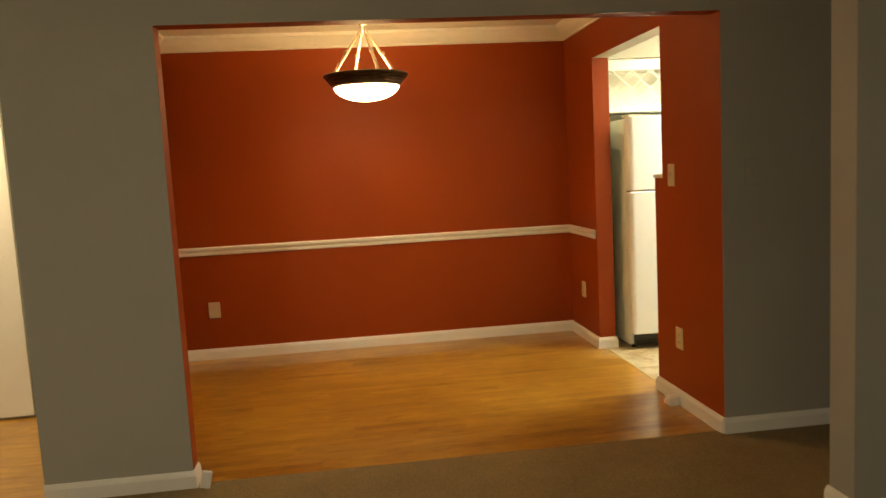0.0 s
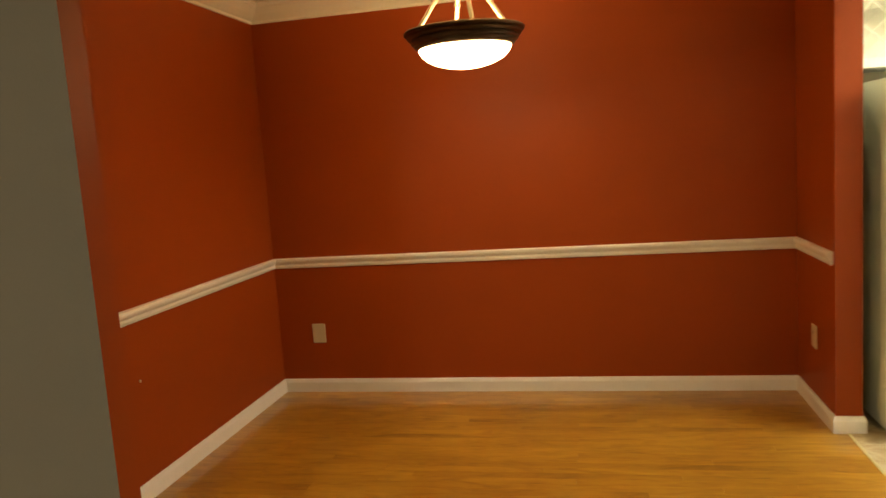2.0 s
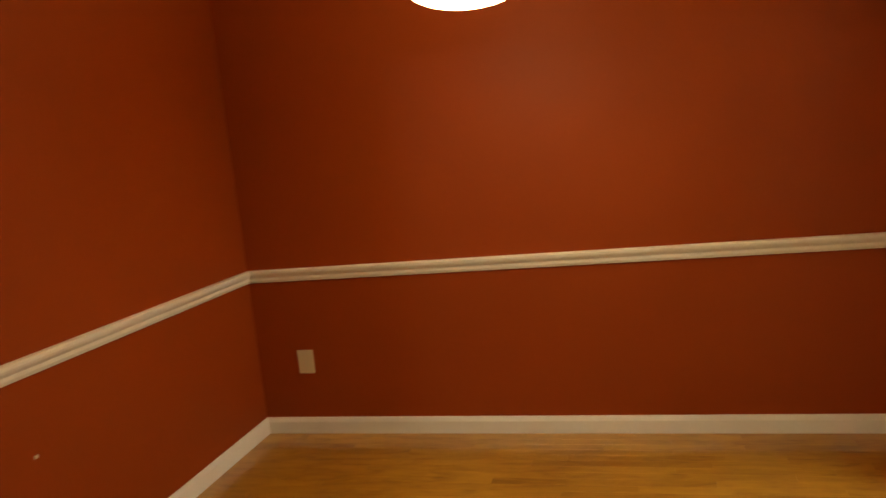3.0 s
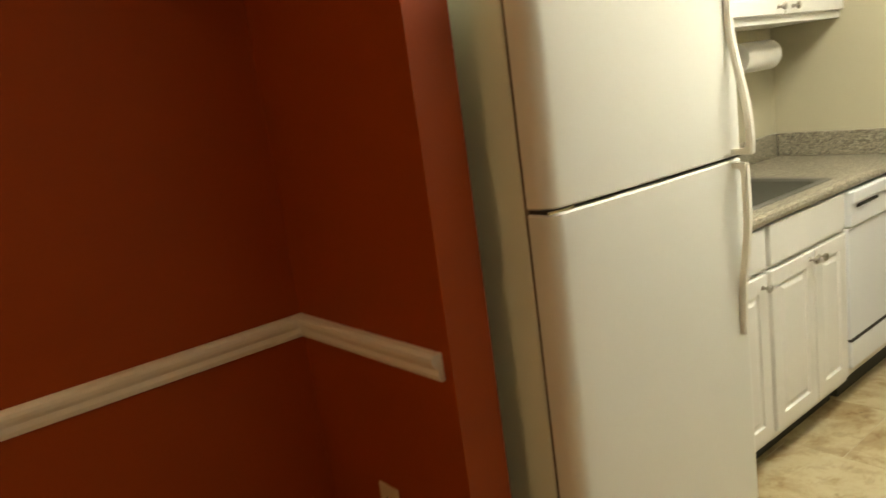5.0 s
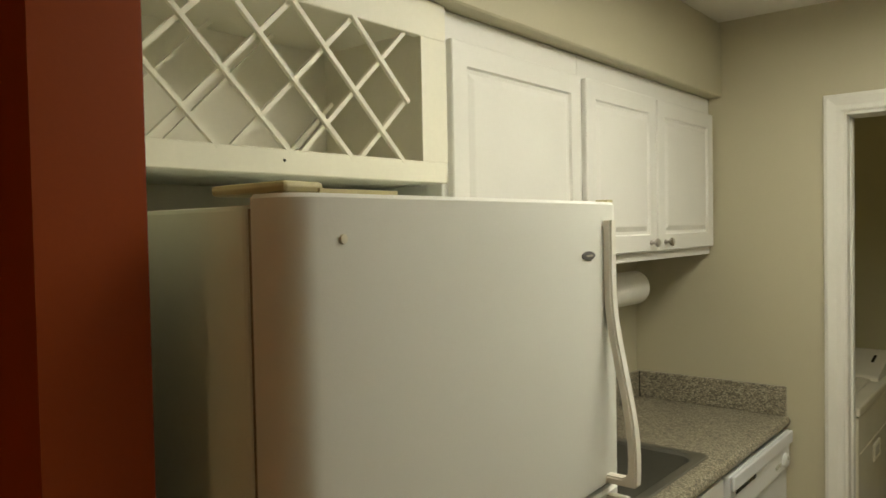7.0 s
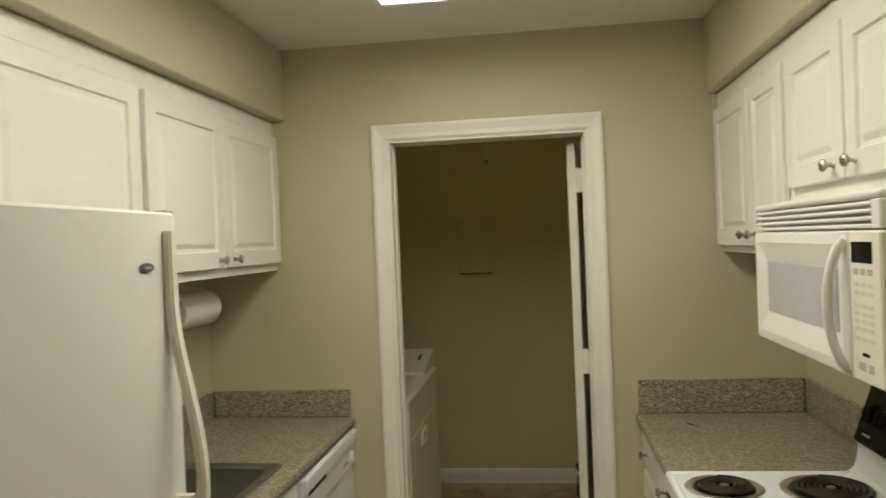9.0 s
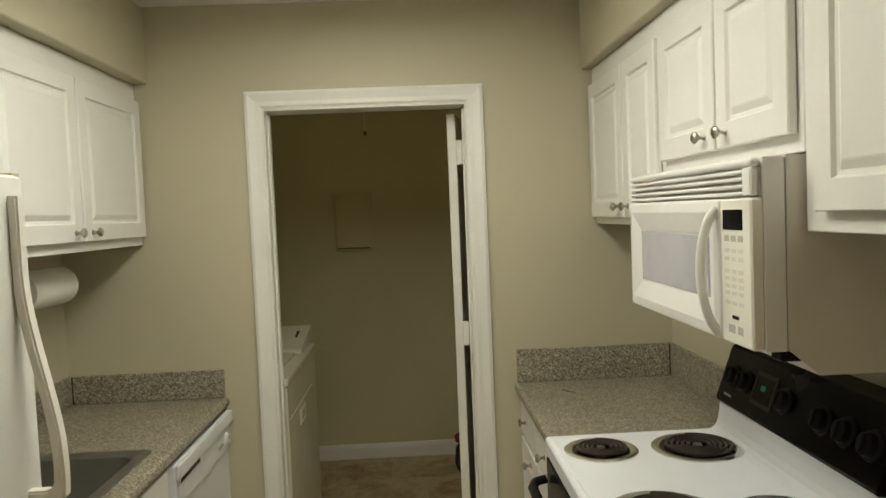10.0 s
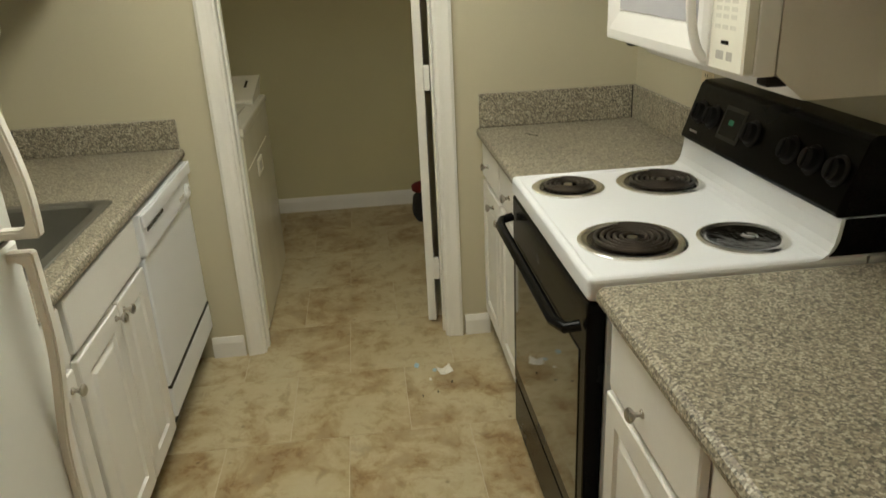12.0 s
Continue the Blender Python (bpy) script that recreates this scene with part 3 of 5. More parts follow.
def cabinet(name, x0, x1, y_back, y_face, z0, z1, doors, out, label, drawers=(), toe=0.0, material=None, open_top=False):
    """doors and drawers: x0, z0, x1, z1 and the knob's x, z (or None)."""
    paint = material or CABINET
    cab = thing(name, ((x0 + x1) / 2, y_back, z0), label, "cabinet", "kitchen cabinets")
    lo, hi = sorted((y_back, y_face))
    if open_top:
        a, b = (lo, lo + 0.02) if out < 0 else (hi - 0.02, hi)
        part("body", boxes([(x0, lo, z0 + toe, x0 + 0.018, hi, z1), (x1 - 0.018, lo, z0 + toe, x1, hi, z1), (x0 + 0.018, lo + 0.02, z0 + toe, x1 - 0.018, hi, z0 + toe + 0.02), (x0 + 0.018, a, z0 + toe, x1 - 0.018, b, z1)]), paint, cab)
    else:
        part("body", box(x0, lo, z0 + toe, x1, hi, z1, bevel=0.002), paint, cab)
    if toe:
        a, b = sorted((y_back, y_face - out * 0.065))
        part("toe_kick", box(x0 + 0.002, a, z0, x1 - 0.002, b, z0 + toe - 0.001), DARKFILL, cab, "dark recessed toe kick")
    for kind, fronts, raised in (("door", doors, True), ("drawer_front", drawers, False)):
        for dx0, dz0, dx1, dz1, k in fronts:
            door = part(kind, panel_door(dx0, dz0, dx1, dz1, y_face + out * 0.002, out, raised=raised), paint, cab)
            if k:
                knob(door, k[0], y_face + out * 0.0205, k[1], out)
    return cab


CN = 5.535   # face of the upper cabinets on the sink wall
cabinet("wall_cabinet", 2.505, 3.117, KN - 0.002, CN, 1.512, 2.122, [(2.522, 1.541, 3.105, 2.057, (3.065, 1.580))], -1, "white raised-panel wall cabinet beside the wine rack")
cabinet("wall_cabinet", 3.119, KE - 0.002, KN - 0.002, CN, 1.512, 2.122, [(3.136, 1.543, 3.618, 2.057, (3.565, 1.572)), (3.630, 1.543, 4.152, 2.057, (3.682, 1.572))], -1, "white double-door wall cabinet above the sink")
CS = 3.772
cabinet("wall_cabinet", 3.352, KE - 0.002, KS + 0.002, CS, 1.522, 2.122, [(3.368, 1.547, 3.694, 2.057, (3.652, 1.585)), (3.706, 1.547, 4.150, 2.057, (3.748, 1.585))], 1, "white double-door wall cabinet in the corner")
cabinet("wall_cabinet", 2.603, 3.350, KS + 0.002, CS, 1.672, 2.122, [(2.622, 1.706, 2.946, 2.057, (2.893, 1.740)), (2.960, 1.706, 3.334, 2.057, (3.012, 1.740))], 1, "short white double-door cabinet above the microwave")
cabinet("wall_cabinet", XK + 0.002, 2.601, KS + 0.002, CS, 1.526, 2.122, [(1.70, 1.563, 2.09, 2.057, None), (2.105, 1.563, 2.540, 2.057, None)], 1, "white raised-panel wall cabinet by the kitchen entrance")


def wine_rack():
    x0, x1, z0, z1, y = XK + 0.002, 2.503, 1.732, 2.122, CN
    rack = thing("wine_rack", ((x0 + x1) / 2, KN, z0), "cream lattice wine rack built in above the fridge", "wine rack", "kitchen cabinets")
    ox0, ox1, oz0, oz1 = 1.740, 2.420, 1.777, 2.041
    part("rail", box(x0, y - 0.02, z0, x1, y, oz0, bevel=0.002), RACKPAINT, rack)
    part("rail", box(x0, y - 0.02, oz1, x1, y, z1, bevel=0.002), RACKPAINT, rack)
    part("stile", box(x0, y - 0.02, oz0, ox0, y, oz1), RACKPAINT, rack)
    part("stile", box(ox1, y - 0.02, oz0, x1, y, oz1), RACKPAINT, rack)
    part("side", box(x0, y + 0.001, z0, ox0 - 0.004, KN - 0.002, z1), RACKPAINT, rack)
    part("side", box(ox1 + 0.004, y + 0.001, z0, x1, KN - 0.002, z1), RACKPAINT, rack)
    part("bottom", box(ox0 - 0.003, y + 0.001, z0, ox1 + 0.003, KN - 0.002, oz0 - 0.012), RACKPAINT, rack)
    part("top", box(ox0 - 0.003, y + 0.001, oz1 + 0.012, ox1 + 0.003, KN - 0.002, z1), RACKPAINT, rack)
    part("back", box(ox0 - 0.003, y + 0.288, oz0 - 0.011, ox1 + 0.003, y + 0.297, oz1 + 0.011), RACKPAINT, rack)
    part("nail_hole", lathe([(0, 0), (0.003, 0), (0.0025, 0.0008), (0, 0.001)], 10, (2.052, y - 0.0202, 1.757), (0, -1, 0)), DARKFILL, rack)
    hw, hh, w = 0.0735, 0.0705, 0.0045
    cx, cz = 1.935, 1.899
    for yy, up, slopes in ((y - 0.012, 0.0, (1, -1)), (y + 0.215, 0.02, (1,))):
        for slope in slopes:
            for k in range(-9, 10):
                # line: (x - cx) / hw - slope * (z - cz - up) / hh = 2 k
                pts = []
                for z in (oz0 - 0.006, oz1 + 0.006):
                    pts.append((cx + hw * (2 * k + slope * (z - cz - up) / hh), z))
                (xa, za), (xb, zb) = pts
                ta, tb = 0.0, 1.0
                for edge, keep in ((ox0 - 0.003, 1), (2.379, -1)):
                    if abs(xb - xa) > 1e-6:
                        tc = (edge - xa) / (xb - xa)
                        inc = (xb - xa) * keep > 0
                        ta, tb = (max(ta, tc), tb) if inc else (ta, min(tb, tc))
                if tb - ta < 0.12:
                    continue
                a = Vector((xa + (xb - xa) * ta, yy + (0.004 if slope > 0 else -0.0045), za + (zb - za) * ta))
                b = Vector((xa + (xb - xa) * tb, yy + (0.004 if slope > 0 else -0.0045), za + (zb - za) * tb))
                d = (b - a).normalized()
                n = Vector((-d.z, 0, d.x)) * w
                bm = bmesh.new()
                vs = [bm.verts.new(p + q + Vector((0, e, 0))) for e in (-0.004, 0.004) for p, q in ((a, n), (b, n), (b, -n), (a, -n))]
                for f in ((0, 1, 2, 3), (7, 6, 5, 4), (0, 4, 5, 1), (1, 5, 6, 2), (2, 6, 7, 3), (3, 7, 4, 0)):
                    bm.faces.new([vs[i] for i in f])
                bmesh.ops.recalc_face_normals(bm, faces=bm.faces[:])
                part("lattice_bar", bm, RACKPAINT, rack)


wine_rack()

# base cabinets, sink wall
FN = 5.270
cabinet("base_cabinet", 2.560, 2.883, KN - 0.002, FN, 0, 0.868, [(2.575, 0.13, 2.872, 0.708, (2.838, 0.668))], -1, "narrow white base cabinet between fridge and sink", [(2.575, 0.725, 2.872, 0.860, (2.70, 0.80))], toe=0.10)
cabinet("base_cabinet", 2.885, 3.498, KN - 0.002, FN, 0, 0.868, [(2.900, 0.13, 3.205, 0.708, (3.176, 0.680)), (3.217, 0.13, 3.470, 0.708, (3.244, 0.674))], -1, "white double-door sink cabinet with a false drawer", [(2.902, 0.725, 3.468, 0.861, None)], toe=0.10, open_top=True)
# base cabinets, stove wall
FS = 4.081
cabinet("base_cabinet", 3.416, KE - 0.002, KS + 0.002, FS, 0, 0.868, [(3.432, 0.13, 3.775, 0.702, (3.735, 0.655)), (3.790, 0.13, 4.140, 0.702, (3.906, 0.658))], 1, "white base cabinet with drawers in the corner", [(3.432, 0.722, 3.775, 0.857, (3.60, 0.79)), (3.790, 0.722, 4.140, 0.857, (4.005, 0.788))], toe=0.10)
cabinet("base_cabinet", 2.160, 2.628, KS + 0.002, FS, 0, 0.868, [(2.178, 0.13, 2.592, 0.692, None)], 1, "white base cabinet with one drawer beside the stove", [(2.178, 0.712, 2.578, 0.855, (2.400, 0.762))], toe=0.10)
cabinet("base_cabinet", XK + 0.002, 2.158, KS + 0.002, FS, 0, 0.868, [(1.68, 0.13, 2.14, 0.692, None)], 1, "white base cabinet at the kitchen entrance", [(1.68, 0.712, 2.14, 0.855, (1.91, 0.762))], toe=0.10)


def worktop(name, x0, x1, y_wall, y_front, label, hole=None, splash=True, end_splash=None, high=1.016):
    top = thing(name, ((x0 + x1) / 2, y_wall, 0.868), label, "countertop")
    out = 1 if y_front > y_wall else -1
    e = 0.018
    bm = bmesh.new()
    prof = [(y_front - out * 0.03, 0.869), (y_front - out * 0.010, 0.869), (y_front - out * 0.002, 0.876), (y_front, 0.888), (y_front - out * 0.004, 0.899), (y_front - out * 0.015, 0.906)]

    def run(xa, xb, yb):
        pts = prof + [(yb, 0.906), (yb, 0.869)]
        rows = [[bm.verts.new((x, y, z)) for y, z in pts] for x in (xa, xb)]
        for i in range(len(pts)):
            j = (i + 1) % len(pts)
            bm.faces.new((rows[0][i], rows[1][i], rows[1][j], rows[0][j]))
        bm.faces.new(rows[0])
        bm.faces.new(rows[1][::-1])
    back = y_wall + out * 0.002
    if hole:
        hx0, hx1, hy0, hy1 = hole
        near, far = (hy0, hy1) if out < 0 else (hy1, hy0)
        for xa, xb, yb in ((x0, hx0, back), (hx0, hx1, near)):
            run(xa, xb, yb)
            bmesh.ops.recalc_face_normals(bm, faces=bm.faces[:])
            part("slab", bm, COUNTER, top)
            bm = bmesh.new()
        a, b = sorted((far, back))
        part("slab", box(hx0, a, 0.869, hx1, b, 0.906), COUNTER, top)
        run(hx1, x1, back)
    else:
        run(x0, x1, back)
    bmesh.ops.recalc_face_normals(bm, faces=bm.faces[:])
    part("slab", bm, COUNTER, top)
    if splash:
        a, b = sorted((back, y_wall + out * e))
        part("backsplash", box(x0, a, 0.9065, x1, b, high, bevel=0.003), COUNTER, top)
    if end_splash:
        a, b = sorted((y_wall + out * e, y_front - out * 0.012))
        part("side_splash", box(end_splash - e, a, 0.9065, end_splash - 0.001, b, high, bevel=0.003), COUNTER, top)
        c, d = sorted((y_wall + out * e, y_wall + out * (e + 0.004)))
        part("corner_seam", box(end_splash - e - 0.004, c, 0.908, end_splash - e + 0.002, d, high - 0.002), DARKFILL, top, "dark open seam in the splash corner")
    return top


SINK = (2.93, 3.508, 5.318, 5.745)
worktop("countertop", 2.560, KE - 0.001, KN, 5.240, "grey speckled laminate countertop around the sink", SINK, True, KE)
worktop("countertop", 3.412, KE - 0.001, KS, 4.119, "grey speckled laminate countertop in the corner", None, True, KE, 1.036)
worktop("countertop", XK + 0.002, 2.632, KS, 4.119, "grey speckled laminate countertop at the entrance", None, True, None, 1.036)


def sink():
    x0, x1, y0, y1 = SINK
    s = thing("sink", ((x0 + x1) / 2, (y0 + y1) / 2, 0.906), "stainless steel drop-in kitchen sink", "sink")
    bm = bmesh.new()
    loops = []
    for inset, z, r in ((-0.014, 0.9075, 0.03), (-0.010, 0.911, 0.03), (0.018, 0.910, 0.04), (0.026, 0.902, 0.05), (0.034, 0.80, 0.06), (0.060, 0.745, 0.06)):
        loop = []
        for cx, cy, a0 in ((x1 - inset - r, y1 - inset - r, 0), (x0 + inset + r, y1 - inset - r, 90), (x0 + inset + r, y0 + inset + r, 180), (x1 - inset - r, y0 + inset + r, 270)):
            for i in range(6):
                a = radians(a0 + 18 * i)
                loop.append(bm.verts.new((cx + r * math.cos(a), cy + r * math.sin(a), z)))
        loops.append(loop)
    for a, b in zip(loops, loops[1:]):
        for i in range(len(a)):
            j = (i + 1) % len(a)
            bm.faces.new((a[i], a[j], b[j], b[i]))
    bm.faces.new(loops[-1])
    part("basin", bm, STEEL, s, smooth=True)
    part("drain", lathe([(0, 0.749), (0.035, 0.7495), (0.042, 0.752), (0.045, 0.746)], 24, ((x0 + x1) / 2, (y0 + y1) / 2, 0)), CHROME, s, smooth=True)


sink()


# ---- appliances ----
def rounded_front(x0, x1, y_front, y_back, z0, z1, r, crown=0.006):
    """A fridge door: upright front corners rounded, its face very slightly bowed."""
    bm = bmesh.new()
    plan = [(x0, y_back)] + [(x0 + r - r * math.cos(radians(a)), y_front + crown + r - r * math.sin(radians(a))) for a in range(0, 91, 15)]
    n = 8
    for i in range(1, n):
        u = i / n
        plan.append((x0 + r + (x1 - x0 - 2 * r) * u, y_front + crown - crown * 4 * u * (1 - u)))
    plan += [(x1 - r + r * math.sin(radians(a)), y_front + crown + r - r * math.cos(radians(a))) for a in range(0, 91, 15)] + [(x1, y_back)]
    e = 0.005
    rows = []
    cx, cy = (x0 + x1) / 2, y_back
    for z, k in ((z0, 1), (z0 + e, 0), (z1 - e, 0), (z1, 1)):
        rows.append([bm.verts.new((x + (e if x < cx else -e) * k, y + (e * k if y < y_back - 0.001 else 0), z)) for x, y in plan])
    for a, b in zip(rows, rows[1:]):
        for i in range(len(plan)):
            j = (i + 1) % len(plan)
            bm.faces.new((a[i], a[j], b[j], b[i]))
    bm.faces.new(rows[0])
    bm.faces.new(rows[-1][::-1])
    bmesh.ops.recalc_face_normals(bm, faces=bm.faces[:])
    return bm


def fridge():
    x0, x1, yf, yb, top, gap = 1.738, 2.532, 5.110, 5.182, 1.676, 1.150
    f = thing("fridge", ((x0 + x1) / 2, KN, 0), "white top-freezer fridge beside the red wall", "fridge")
    part("body", box(x0 + 0.004, yb + 0.016, 0.03, x1 - 0.004, KN - 0.03, top - 0.012, bevel=0.006, seg=2), FRIDGE_SIDE, f, "greyish white side panel")
    part("gasket", box(x0 + 0.008, yb, 0.125, x1 - 0.008, yb + 0.016, top - 0.016), SEAL, f, "dark door seal")
    up = part("freezer_door", rounded_front(x0, x1, yf, yb, gap + 0.0045, top, 0.042), FRIDGE, f, smooth=True)
    low = part("fridge_door", rounded_front(x0, x1, yf, yb, 0.118, gap - 0.0045, 0.042), FRIDGE, f, smooth=True)
    # Dark filler puts the shade of the door gap into colour.
    part("seam_shade", box(x0 + 0.004, yf + 0.02, gap - 0.004, x1 - 0.004, yb - 0.002, gap + 0.004), DARKFILL, f, "dark strip for the shade between the doors")
    part("seam_cap", box(x0 + 0.006, yf + 0.014, gap - 0.0040, x0 + 0.085, yf + 0.0195, gap + 0.001), AGED, f, "yellowed strip at the hinge")
    part("kick_grille", boxes([(x0 + 0.03, yf + 0.05, 0.030 + 0.013 * i, x1 - 0.03, yf + 0.06, 0.037 + 0.013 * i) for i in range(6)] + [(x0 + 0.03, yf + 0.061, 0.026, x1 - 0.03, yf + 0.07, 0.112)]), DARKFILL, f)
    for x in (x0 + 0.05, x1 - 0.05):
        part("foot", lathe([(0, 0), (0.022, 0), (0.022, 0.012), (0.010, 0.016), (0.010, 0.031), (0, 0.031)], 16, (x, yb + 0.05, 0)), BLACK, f)
        part("foot", lathe([(0, 0), (0.022, 0), (0.022, 0.012), (0.010, 0.016), (0.010, 0.031), (0, 0.031)], 16, (x, KN - 0.10, 0)), BLACK, f)
    hx = 2.464

    def grip(z_end, z_foot, rise, crest, bow):
        """A moulded door pull: flush strip at one end, bowed slab, filleted foot at the other."""
        door, n = yf + 0.007, 18
        outer, inner = [], []
        for i in range(n + 1):
            u = i / n
            k = max(0.0, min(1.0, (u - rise) / (crest - rise)))
            k = k * k * (3 - 2 * k)
            z = z_end + (z_foot - z_end) * u
            y = yf - 0.011 - bow * k + 0.004 * max(0.0, u - crest)
            outer.append((y, z))
            if u > 0.02:
                inner.append((min(door, y + 0.017), z))
        way = 1 if z_foot > z_end else -1
        while (inner[-1][1] - z_foot) * way > -0.034:
            inner.pop()
        y_in = inner[-1][0]
        inner += [(y_in + 0.001, z_foot - way * 0.026), (y_in + 0.005, z_foot - way * 0.019), (y_in + 0.013, z_foot - way * 0.015), (door, z_foot - way * 0.015)]
        outer[-1] = (outer[-1][0] + 0.001, z_foot - way * 0.004)
        outer += [(outer[-1][0] + 0.004, z_foot), (door, z_foot)]
        outline = [(door, z_end)] + outer + inner[::-1]
        bm = bmesh.new()
        rows = [[bm.verts.new((hx + x, y, z)) for y, z in outline] for x in (-0.012, 0.012)]
        for i in range(len(outline)):
            j = (i + 1) % len(outline)
            bm.faces.new((rows[0][i], rows[1][i], rows[1][j], rows[0][j]))
        caps = [bm.faces.new(rows[0]), bm.faces.new(rows[1][::-1])]
        bmesh.ops.recalc_face_normals(bm, faces=bm.faces[:])
        rim = [e for f in caps for e in f.edges]
        bmesh.ops.bevel(bm, geom=rim, offset=0.0035, segments=2, affect="EDGES", clamp_overlap=True)
        return bm
    part("handle", grip(1.642, 1.160, 0.24, 0.90, 0.044), HANDLE, up, "curved cream door handle")
    part("handle", grip(0.658, 1.138, 0.16, 0.74, 0.026), HANDLE, low, "curved cream door handle")
    part("screw_cap", lathe([(0, 0), (0.006, 0), (0.005, 0.003), (0, 0.004)], 14, (hx + 0.012, yf - 0.002, 0.675), (1, 0, 0)), NICKEL, low, smooth=True)
    badge = lathe([(0, 0), (0.023, 0), (0.022, 0.002), (0, 0.0028)], 28, (0, 0, 0), (0, -1, 0))
    bmesh.ops.scale(badge, vec=(1, 1, 0.36), verts=badge.verts[:])
    bmesh.ops.translate(badge, vec=(2.393, yf + 0.0025, 1.580), verts=badge.verts[:])
    b = part("badge", badge, BADGE, up, "oval grey badge")
    part("badge_mark", box(2.382, yf - 0.0010, 1.5785, 2.404, yf + 0.0002, 1.5815), KEYGREY, b)
    part("plug", lathe([(0, 0), (0.006, 0), (0.0055, 0.002), (0, 0.0026)], 16, (1.816, yf + 0.0045, 1.623), (0, -1, 0)), CREAM, up, "yellowed hole plug")
    part("hinge_cover", box(x0 + 0.010, yf + 0.025, top + 0.0005, x0 + 0.070, yb + 0.095, top + 0.014, bevel=0.006, seg=2), AGED, f, "yellowed plastic hinge cover")
    part("door_cap", box(x0 + 0.06, yf + 0.022, top + 0.0005, x0 + 0.19, yf + 0.028, top + 0.006), AGED, up)
    part("door_cap", box(x1 - 0.03, yf + 0.02, top + 0.0005, x1 - 0.008, yf + 0.045, top + 0.005), AGED, up)


fridge()


def dishwasher():
    x0, x1, yf = 3.500, 4.164, 5.252
    d = thing("dishwasher", ((x0 + x1) / 2, KN, 0), "white built-in dishwasher under the counter", "dishwasher")
    part("tub", box(x0, yf + 0.03, 0.10, x1, KN - 0.02, 0.864), MWAVE_SHADED, d)
    door = part("door", box(x0 + 0.004, yf, 0.268, x1 - 0.004, yf + 0.028, 0.716, bevel=0.004), WHITE, d)
    part("trim_strip", box(x0 + 0.004, yf - 0.003, 0.259, x1 - 0.004, yf + 0.02, 0.2675), DARKFILL, door)
    panel = part("control_panel", box(x0 + 0.004, yf - 0.012, 0.721, x1 - 0.004, yf + 0.028, 0.858, bevel=0.006, seg=2), WHITE, d)
    part("panel_lip", box(x0 + 0.004, yf - 0.024, 0.812, x1 - 0.004, yf - 0.0125, 0.858, bevel=0.005, seg=2), WHITE, panel)
    part("latch_slot", box(x0 + 0.05, yf - 0.0135, 0.790, x0 + 0.25, yf - 0.0122, 0.804), BLACK, panel, "dark latch recess")
    dial = part("dial", lathe([(0, 0), (0.026, 0), (0.026, 0.006), (0.020, 0.008), (0.018, 0.011), (0, 0.012)], 24, (x1 - 0.075, yf - 0.012, 0.760), (0, -1, 0)), WHITE, panel, smooth=True)
    part("pointer", box(x1 - 0.078, yf - 0.0255, 0.762, x1 - 0.072, yf - 0.0235, 0.778), KEYGREY, dial)
    for i in range(2):
        part("button", box(x1 - 0.19 + 0.035 * i, yf - 0.016, 0.75, x1 - 0.165 + 0.035 * i, yf - 0.012, 0.764, bevel=0.0015), KEYGREY, panel)
    part("kick_panel", box(x0 + 0.004, yf - 0.004, 0.150, x1 - 0.004, yf + 0.02, 0.256, bevel=0.004), WHITE, d)
    part("base", box(x0 + 0.03, yf + 0.07, 0, x1 - 0.03, yf + 0.5, 0.0995), DARKFILL, d)


dishwasher()

STX0, STX1, STF = 2.639, 3.406, 4.133


